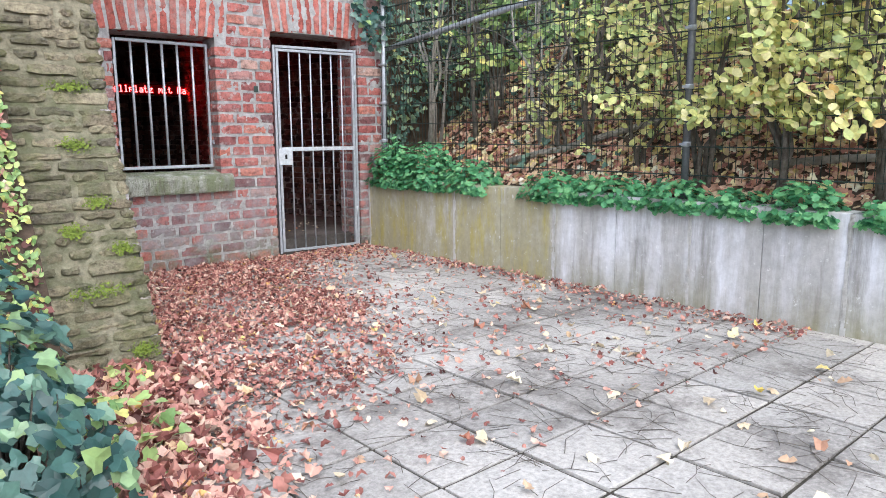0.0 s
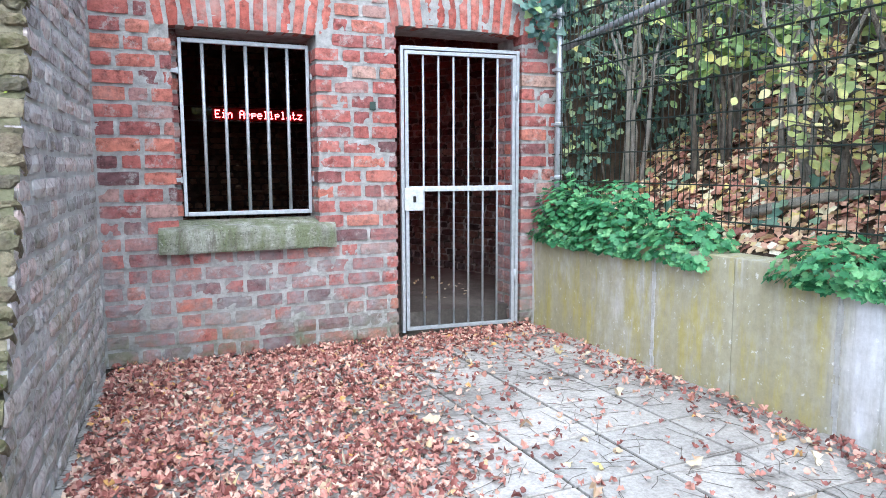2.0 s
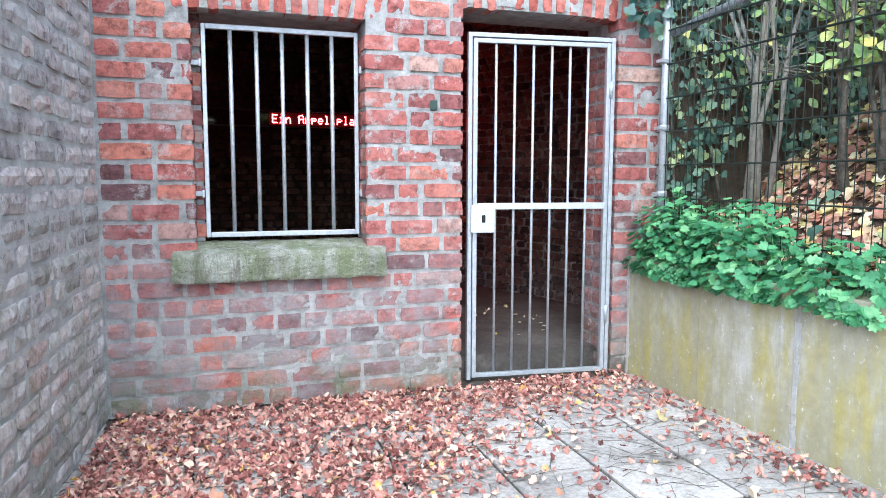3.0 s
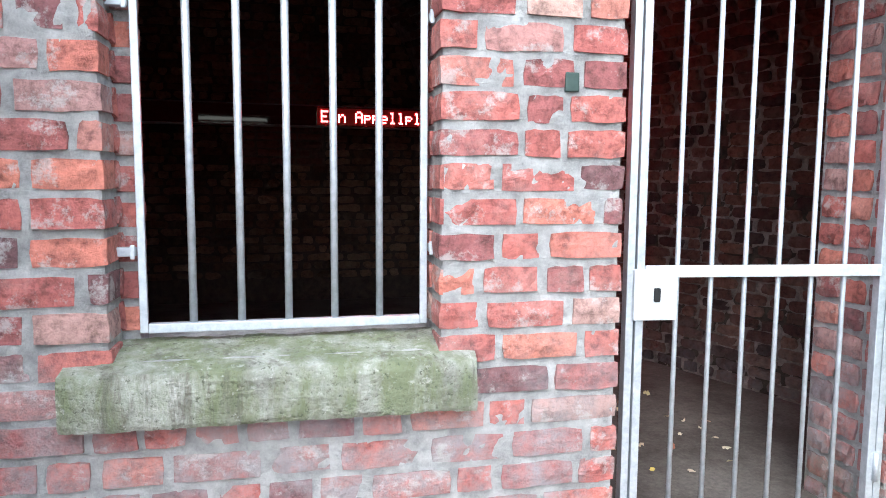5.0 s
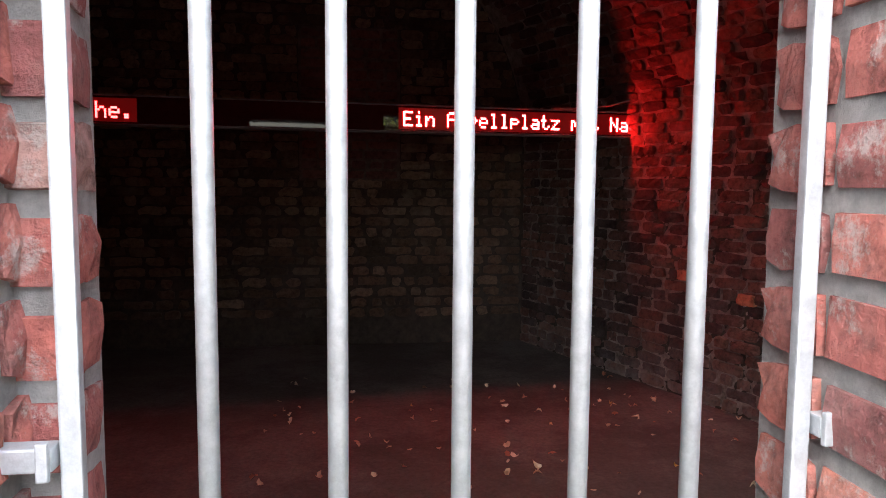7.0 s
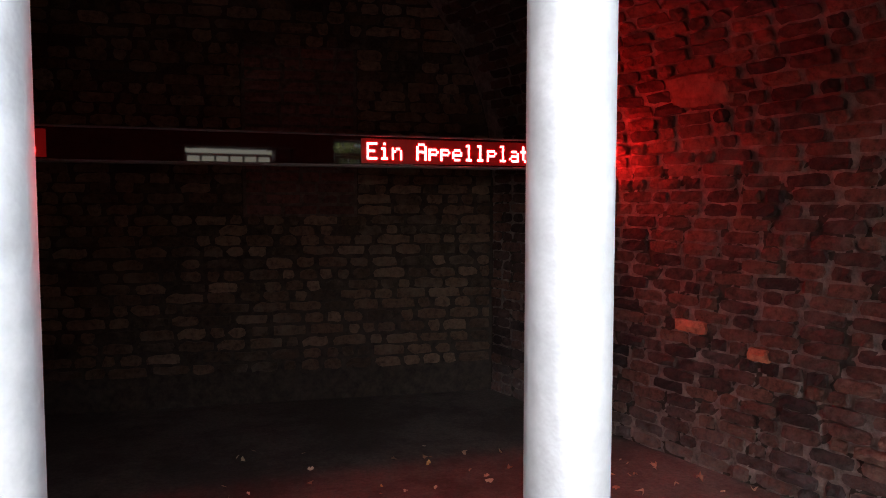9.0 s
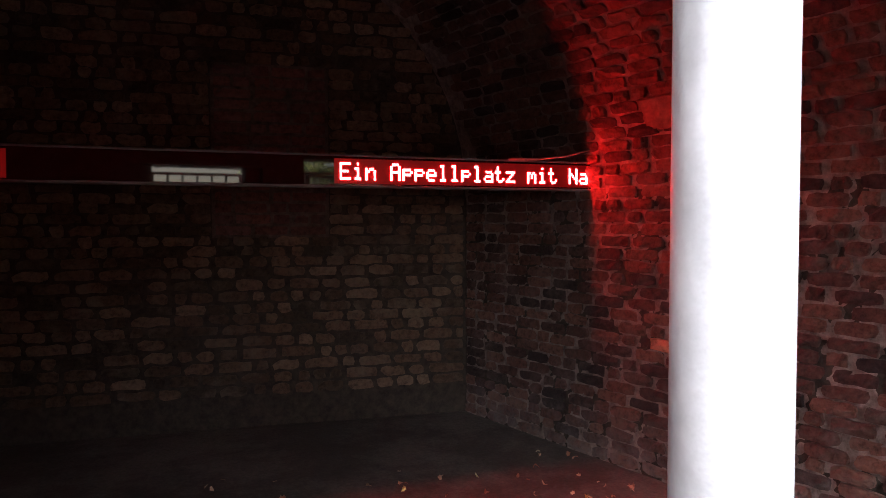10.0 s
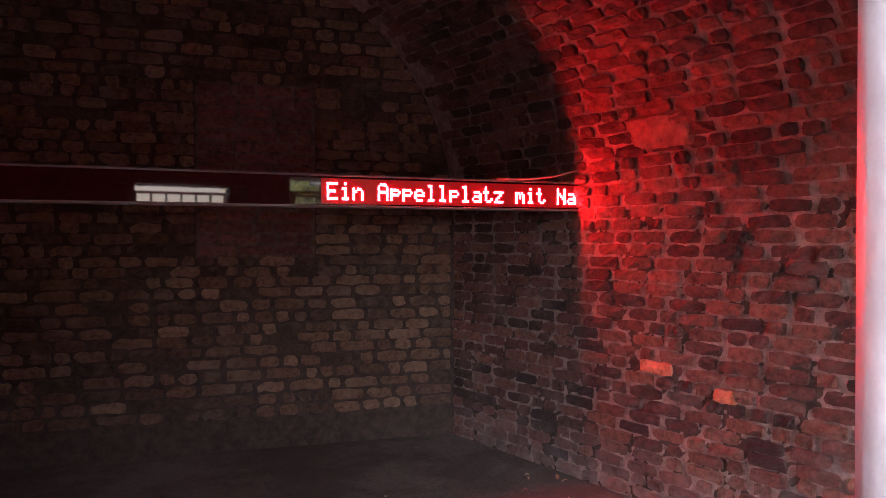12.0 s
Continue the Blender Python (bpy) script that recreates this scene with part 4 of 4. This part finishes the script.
def tree(base, height, r, seed):
    rnd = random.Random(seed)
    ob = empty("bank_tree", "slender bare tree trunk on the bank", "tree", base, "trees on the bank")
    p = [Vector(base) - Vector((0, 0, 0.2))]
    for k in range(1, 7):
        p.append(Vector(base) + Vector((rnd.uniform(-0.12, 0.12), rnd.uniform(-0.12, 0.12), height * k / 6)))
    bm = bmesh.new()
    tube(bm, p, r, r * 0.4, 9)
    local(part("trunk", bm, M_BARK), ob)
    pts = []
    for k in range(3, 7):
        for _ in range(3):
            a = rnd.uniform(0, 2 * math.pi)
            e = p[k] + Vector((math.cos(a), math.sin(a), 0.5)) * rnd.uniform(0.6, 1.3)
            bm = bmesh.new()
            tube(bm, [p[k], (p[k] + e) / 2 + Vector((0, 0, 0.08)), e], r * 0.3, 0.006, 5)
            local(part("limb", bm, M_BARK), ob)
            for _ in range(8):
                q = p[k].lerp(e, rnd.uniform(0.4, 1.1))
                pts.append((q.x + rnd.gauss(0, 0.16), q.y + rnd.gauss(0, 0.16), q.z + rnd.gauss(0, 0.16)))
    local(leaf_part("crown", None, pts, [rnd.uniform(0.06, 0.12) for _ in pts], M_GREEN, OVAL, None, 0.9, 0.2, seed=seed), ob)


for i, (x, y, h, r) in enumerate(((6.3, 4.0, 4.0, 0.06), (7.0, 7.0, 4.5, 0.05), (6.1, 3.2, 4.2, 0.055), (8.2, 4.8, 5.0, 0.08), (8.0, 2.4, 5.0, 0.08), (10.0, 5.2, 6.0, 0.1), (10.5, 2.5, 6.0, 0.1), (10.4, 7.4, 5.5, 0.09))):
    tree((x, y, bank_z(x, y)), h, r, 50 + i)
for x0, y0, x1, y1 in ((5.55, 6.7, 5.75, 6.05), (5.7, 6.2, 6.3, 5.2), (5.6, 4.2, 5.7, 3.4)):
    bm = bmesh.new()
    tube(bm, [(x0, y0, bank_z(x0, y0) + 0.05), ((x0 + x1) / 2, (y0 + y1) / 2, bank_z((x0 + x1) / 2, (y0 + y1) / 2) + 0.06), (x1, y1, bank_z(x1, y1) + 0.05)], 0.034, 0.026, 9)
    tagged(part("fallen_log", bm, M_PALE_BARK), "bleached fallen log lying among dead leaves", "log", "logs on the bank")

# ---- fallen leaves ----
def litter(name, label, n, sample, size, mat, seed, lift=0.006):
    r = np.random.default_rng(seed)
    out = []
    while len(out) < n:
        x, y, z, w = sample(r)
        if r.random() < w:
            out.append((x, y, z + lift + r.uniform(0, 0.022)))
    tagged(leaf_part(name, None, out, r.uniform(size[0], size[1], n), mat, TORN, None, 0.4, 0.9, seed=seed), label, "leaf litter", kind="stuff")


def yard(r):
    x, y = r.uniform(1.35, 5.04), r.uniform(3.6, 8.29)
    if x < side_x(y) + 0.03 and y > 5.62:
        return x, y, 0, 0
    left = math.exp(-max(0, x - 2.75 - 0.25 * (y - 6)) ** 2 / 0.35)
    far = math.exp(-((8.2 - y) / 0.5) ** 2)
    near_wall = 0.35 * math.exp(-((5.0 - x) / 0.22) ** 2)
    fade = min(1, max(0, (y - 4.4 + 0.5 * (2.4 - x)) / 1.2))
    return x, y, 0, max(left * fade, far * 0.9, near_wall) * (0.35 + 0.9 * max(0, 0.5 + noise.noise((x * 1.7, y * 1.7, 2.0)))) + 0.035


def edge_heap(r):
    x, y = r.uniform(1.0, 1.95), r.uniform(3.0, 5.6)
    d = x - (0.75 + 0.35 * (y - 3.0))
    return x, y, max(0.0, 0.05 - 0.1 * d), math.exp(-(d / 0.28) ** 2)


litter("fallen_leaves", "russet fallen leaves drifted over the paving", 14000, yard, (0.018, 0.05), M_DEAD, 11)
litter("leaf_drift", "russet fallen leaves heaped beside the ivy", 1500, edge_heap, (0.035, 0.10), M_DEAD, 12)
litter("scattered_leaves", "pale dry leaves scattered over the paving", 190, lambda r: (r.uniform(1.5, 5.0), r.uniform(1.2, 7.5), 0, 1), (0.04, 0.095), M_PALE, 13)
litter("room_leaves", "dry leaves scattered over the room floor", 220, lambda r: (r.uniform(2.4, 5.0), r.uniform(8.9, 12.4), FLOOR_IN, 1 if r.random() < 0.6 else 0.2), (0.02, 0.048), M_PALE, 14)
rnd = random.Random(3)
bm = bmesh.new()
for _ in range(1700):
    x, y, a, s = rnd.uniform(1.6, 5.0), rnd.uniform(1.2, 8.0), rnd.uniform(0, 3.14), rnd.uniform(0.03, 0.13)
    b = a + rnd.uniform(-0.5, 0.5)
    m = (x + math.cos(a) * s, y + math.sin(a) * s)
    tube(bm, [(x, y, 0.006), (*m, 0.009), (m[0] + math.cos(b) * s, m[1] + math.sin(b) * s, 0.006)], 0.0016, 0.001, 3)
tagged(part("fallen_twigs", bm, M_BARK), "thin dry twigs and leaf stalks on the paving", "twigs", kind="stuff")

# moss cushions on the wing wall
rnd = random.Random(12)
for x, z, w in ((1.66, 1.5, 0.11), (1.55, 0.42, 0.17), (1.70, 0.12, 0.07), (1.66, 0.86, 0.07), (1.62, 1.17, 0.08), (1.50, 0.72, 0.06), (1.73, 0.62, 0.06)):
    c = Vector((x, batter(z) - 0.012, z))
    pts = [(x + rnd.gauss(0, w / 2.2), batter(z) - 0.018 - rnd.uniform(0, 0.012) + 0.6 * dz, z + dz) for dz in [rnd.gauss(0, 0.016) for _ in range(240)]]
    tagged(leaf_part("moss_cushion", None, pts, [rnd.uniform(0.008, 0.018) for _ in pts], M_MOSS, OVAL, np.tile((0, -1.0, 0.6), (len(pts), 1)), 0.6, 0.2, seed=int(z * 100)), "bright green moss cushion on the stone wall", "moss", "moss on the wall")

# ---- pieces of the setting ----
# paving slabs
bed = tagged(box_part("pavement", (-1.5, WALL_X + 0.03, -6.0, FY + 0.4, -0.2, -0.012), M_JOINT), "square concrete paving slabs with dark joints", "pavement", kind="structure")
rnd = random.Random(2)
slab_meshes = []
for k in range(4):
    bm = bmesh.new()
    box(bm, -0.1995, 0.1995, -0.1995, 0.1995, -0.05, 0.0, 0.004)
    slab_meshes.append(mesh_of("slab", bm, M_SLAB))
for i in range(-3, 7):
    for j in range(-8, 12):
        x, y = 2.45 + SLAB * (i + 0.5), 3.69 + SLAB * (j + 0.5)
        if x - 0.2 > WALL_X - 0.01 or y > FY - 0.05 or (x < 1.25 and y > 4.4):
            continue
        ob = new("slab", slab_meshes[rnd.randrange(4)])
        ob.parent = bed
        sx = min(1.0, (WALL_X + 0.02 - (x - 0.2)) / 0.403)
        ob.matrix_basis = Matrix.LocRotScale((x - 0.2 * (1 - sx), y, rnd.uniform(-0.004, 0.002)), Euler((rnd.uniform(-0.006, 0.006), rnd.uniform(-0.006, 0.006), rnd.uniform(-0.006, 0.006))), (sx, 1, 1))

# lengths of the concrete wall
for y0, y1 in ((6.93, 8.29), (5.71, 6.92), (4.49, 5.70), (3.46, 4.48), (2.25, 3.45), (1.04, 2.24), (-0.17, 1.03), (-3.0, -0.18)):
    bm = bmesh.new()
    third = (y1 - y0) / 2
    for k in range(2):
        box(bm, WALL_X + 0.002 * k, WALL_X + 0.21, y0 - 0.008 * (k == 0) + third * k + 0.0005, y0 + third * (k + 1) - 0.003, -0.05, 0.745, 0.006)
    part("wall_panel", bm, M_CONCRETE, retaining)
    bm = bmesh.new()
    z = -0.02
    while z < 0.72:
        h = rnd.uniform(0.03, 0.11)
        box(bm, WALL_X + rnd.uniform(-0.006, 0.001), WALL_X + 0.03, y1 - rnd.uniform(0.004, 0.016), y1 + rnd.uniform(0.012, 0.022), z, min(z + h, 0.74) - 0.001)
        z += h
    part("joint_filler", bm, M_FILLER, retaining, "crumbling pale mortar in the joint")

# front wall bricks
COURSE, BR_H = 0.1007, 0.079


def front_at(u, z):
    return Matrix.Translation((u, FY, z))


rows_ = []
for k in range(29):
    z0 = 0.012 + COURSE * k
    z1 = z0 + BR_H
    holes = []
    if 0.80 < z0 and z1 < WZ1 + 0.02:
        holes.append((WX0, WX1))
    elif 0.70 < z0 < 0.80:
        holes.append((2.355, 3.485))
    if z1 < GZ1 + 0.04:
        holes.append((GX0, GX1))
    if z1 > 2.09:
        zz = (z0 + z1) / 2
        if zz < 2.47:
            grow = 0.12 + 0.1 * (zz - 2.08)
            holes.append((WX0 - grow, WX1 + grow))
        if GZ1 + 0.04 <= z1 and zz < 2.58:
            holes.append((GX0 - 0.06 - 0.1 * (zz - 2.2), GX1 + 0.1 + 0.1 * (zz - 2.2)))
    rows_.append((z0, z1, 2.04, 5.25, holes))
masonry_wall(front, front_at, rows_, 0.021, (0.235, 0.23, 0.115, 0.12, 0.17), M_BRICK, "front_brick", 0.125, 0.005, 0.005, seed=6, limit=600)


def in_opening(u, z):
    if WX0 - 0.02 < u < WX1 + 0.02 and WZ0 - 0.06 < z < WZ1 + 0.03:
        return True
    if 2.35 < u < 3.49 and 0.68 < z < 0.87:
        return True
    return GX0 - 0.02 < u < GX1 + 0.02 and z < GZ1 + 0.03


mortar_bed(front, front_at, 2.02, 5.26, 0.0, 2.95, M_MORTAR, in_opening, 0.0068, 0.0065)


def soldier_arch(x0, x1, zb, height, rise, seed):
    rnd = random.Random(seed)
    n = round((x1 - x0) / 0.083)
    for k in range(n):
        t = (k + 0.5) / n - 0.5
        x = x0 + (x1 - x0) * (k + 0.5) / n
        z = zb + rise * (1 - 4 * t * t)
        me, v, f = piece_mesh("arch_brick", height, 0.062, 0.12, M_ARCH, rnd.randrange(5), 0.005, 0.008)
        ob = new("arch_brick", me)
        ob.parent = front
        ob.matrix_basis = Matrix.LocRotScale((x + t * 0.06, FY + rnd.uniform(-0.004, 0.004), z + height / 2), Euler((0, radians(90) + t * 0.3 + rnd.uniform(-0.02, 0.02), 0)), (rnd.uniform(0.97, 1.02), 1, 1))


soldier_arch(WX0 - 0.10, WX1 + 0.10, 2.072, 0.36, 0.012, 1)
soldier_arch(GX0 - 0.04, GX1 + 0.08, 2.165, 0.36, 0.03, 2)
# the narrower reveal behind the grille
tagged(box_part("reveal", (WX0 - 0.15, 2.524, 8.483, 8.60, 0.86, 2.075), M_MORTAR, front), "rough mortar reveal behind the grille")
for k in range(8, 21):
    me, v, f = piece_mesh("reveal_brick", 0.12, BR_H, 0.06, M_BRICK, k % 5, 0.006, 0.008)
    ob = new("brick", me)
    ob.parent = front
    ob.matrix_basis = Matrix.Translation((2.532, 8.53, 0.012 + COURSE * k + 0.13)) @ Matrix.Rotation(radians(90), 4, "Z")
# bricks along the jambs of both openings
for xj, turn, za, zb in ((WX0, -90, 0.92, 2.06), (WX1, 90, 0.92, 2.06), (GX0, -90, 0.02, 2.17), (GX1, 90, 0.02, 2.17)):
    k = 0
    while 0.012 + COURSE * k + BR_H < zb:
        z = 0.012 + COURSE * k + BR_H / 2
        k += 1
        if z < za:
            continue
        for yj in ((FY + 0.195,) if xj in (WX0, WX1) else (FY + 0.20, FY + 0.325)):
            me, v, f = piece_mesh("jamb_brick", 0.12, BR_H, 0.08, M_BRICK, rnd.randrange(5), 0.006, 0.008)
            ob = new("brick", me)
            ob.parent = front
            ob.matrix_basis = Matrix.Translation((xj, yj, z)) @ Matrix.Rotation(radians(90 if turn < 0 else -90), 4, "Z")

# wing wall: side bricks and stones on the slope


def side_at(u, z):
    y = 8.3 - u
    return Matrix.Translation((side_x(y), y, z)) @ Matrix.Rotation(math.atan2(1, 0.09) + 0.0, 4, "Z")


rows_ = []
for k in range(28):
    z0 = 0.01 + 0.092 * k
    rows_.append((z0, z0 + 0.07, 0.02, 8.3 - batter(z0 + 0.05) - 0.01, []))
masonry_wall(wing, side_at, rows_, 0.02, (0.23, 0.225, 0.115), M_SIDE, "side_brick", 0.06, 0.005, 0.009, seed=9, limit=400)


mortar_bed(wing, side_at, 0.005, 2.7, 0.0, 2.6, M_PALE_MORTAR, lambda u, z: u > 8.3 - batter(z) - 0.02, 0.0095, 0.0055, 0.02, 3.0)


def slope_at(u, z):
    tilt = -math.atan(0.61) if z < 1.5 else -math.atan(0.3)
    return Matrix.Translation((u, batter(z) - 0.004, z)) @ Matrix.Rotation(tilt, 4, "X")


rnd = random.Random(77)
rows_, z0 = [], 0.0
while z0 < 2.6:
    h = rnd.choice((0.035, 0.05, 0.06, 0.085)) * rnd.uniform(0.85, 1.15)
    rows_.append((z0, z0 + h, 1.30, side_x(batter(z0)) + 0.012, []))
    z0 += h + 0.013
masonry_wall(wing, slope_at, rows_, 0.02, (0.26, 0.2, 0.14, 0.09), M_STONE, "stone", 0.09, 0.013, 0.012, seed=10, limit=300, wobble=0.009, name="stone")

mortar_bed(wing, slope_at, 1.30, 2.03, 0.0, 2.6, M_STONE_MORTAR, lambda u, z: u > side_x(batter(z)) - 0.01, 0.016, 0.009, 0.016, 17.0)

# room bricks
rnd = random.Random(5)


def right_at(u, z):
    y = BACK - u
    return Matrix.Translation((right_x(y), y, z)) @ Matrix.Rotation(radians(-90) + math.atan(0.366), 4, "Z")


rows_ = [(FLOOR_IN + 0.015 + 0.0705 * k, FLOOR_IN + 0.0755 + 0.0705 * k, 0.01, 4.6, []) for k in range(23)]
rows_.sort(key=lambda r: abs(r[0] - 0.9))
masonry_wall(room_right, right_at, rows_, 0.013, (0.205, 0.2, 0.1), M_VAULT, "room_brick", 0.06, 0.013, 0.010, seed=12, limit=300, stuff_mat=M_VAULT_STUFF, wobble=0.011)
mortar_bed(room_right, right_at, 0.0, 4.6, FLOOR_IN, 1.76, M_VAULT_MORTAR, lambda u, z: False, 0.021, 0.007, 0.02, 7.0)
for u, z, w in ((1.70, 0.885, 0.22), (2.08, 0.80, 0.115)):
    me, v, f = piece_mesh("orange_brick", w, 0.064, 0.06, M_ORANGE, 1, 0.006, 0.008)
    ob = new("brick", me)
    ob.parent = room_right
    ob.matrix_basis = right_at(u, z) @ Matrix.Translation((0, -0.014, 0))


def back_at(u, z):
    return Matrix.Translation((u, BACK, z))


rows_, z0 = [], 0.36
while z0 < 3.5:
    h = rnd.uniform(0.045, 0.075)
    reach = 4.27 if z0 < 1.75 else LEFT_IN + 1.845 + 1.845 * math.sqrt(max(0, 1 - ((z0 - 1.74) / 1.85) ** 2))
    holes = [(2.48, 3.27)] if 1.45 < z0 < 2.62 else []
    rows_.append((z0, z0 + h, LEFT_IN, reach, holes))
    z0 += h + 0.016
masonry_wall(back_wall, back_at, rows_, 0.018, (0.24, 0.2, 0.14, 0.1), M_BACK, "back_stone", 0.05, 0.012, 0.013, seed=13, limit=300, stuff_mat=M_BACK_STUFF, wobble=0.01)
rows_ = [(1.47 + 0.078 * k, 1.47 + 0.078 * k + 0.06, 2.50, 3.25, []) for k in range(15)]
masonry_wall(back_wall, back_at, rows_, 0.018, (0.235, 0.115), M_PATCH, "patch_brick", 0.05, 0.003, 0.005, seed=14)
mortar_bed(back_wall, back_at, 2.48, 3.27, 1.45, 2.64, M_PATCH_MORTAR, lambda u, z: False, 0.006, 0.004, 0.02, 11.0)

# a patch of old plaster low on the vault
M_PLASTER = mortar("old_plaster", (0.10, 0.06, 0.045), (0.30, 0.19, 0.14))
verts, faces = [], []
for j in range(13):
    for i in range(19):
        ragged = 0.012 * noise.noise((i * 0.5, j * 0.5, 3.0))
        rim = 0.016 if i in (0, 18) or j in (0, 12) else -0.012
        verts.append(tuple(vault_point(11.80 - 0.36 * i / 18 + ragged + 0.04 * j / 12, 0.165 + 0.105 * j / 12 + ragged * 0.5, rim + 0.005 * noise.noise((i * 0.9, j * 0.9, 1.0)))))
for j in range(12):
    for i in range(18):
        a = j * 19 + i
        faces.append((a, a + 1, a + 20, a + 19))
me = bpy.data.meshes.new("plaster_patch")
me.from_pydata(verts, [], faces)
me.materials.append(M_PLASTER)
ob = new("plaster_patch", me)
ob.parent = room_right
tagged(ob, "ragged patch of pale old plaster")
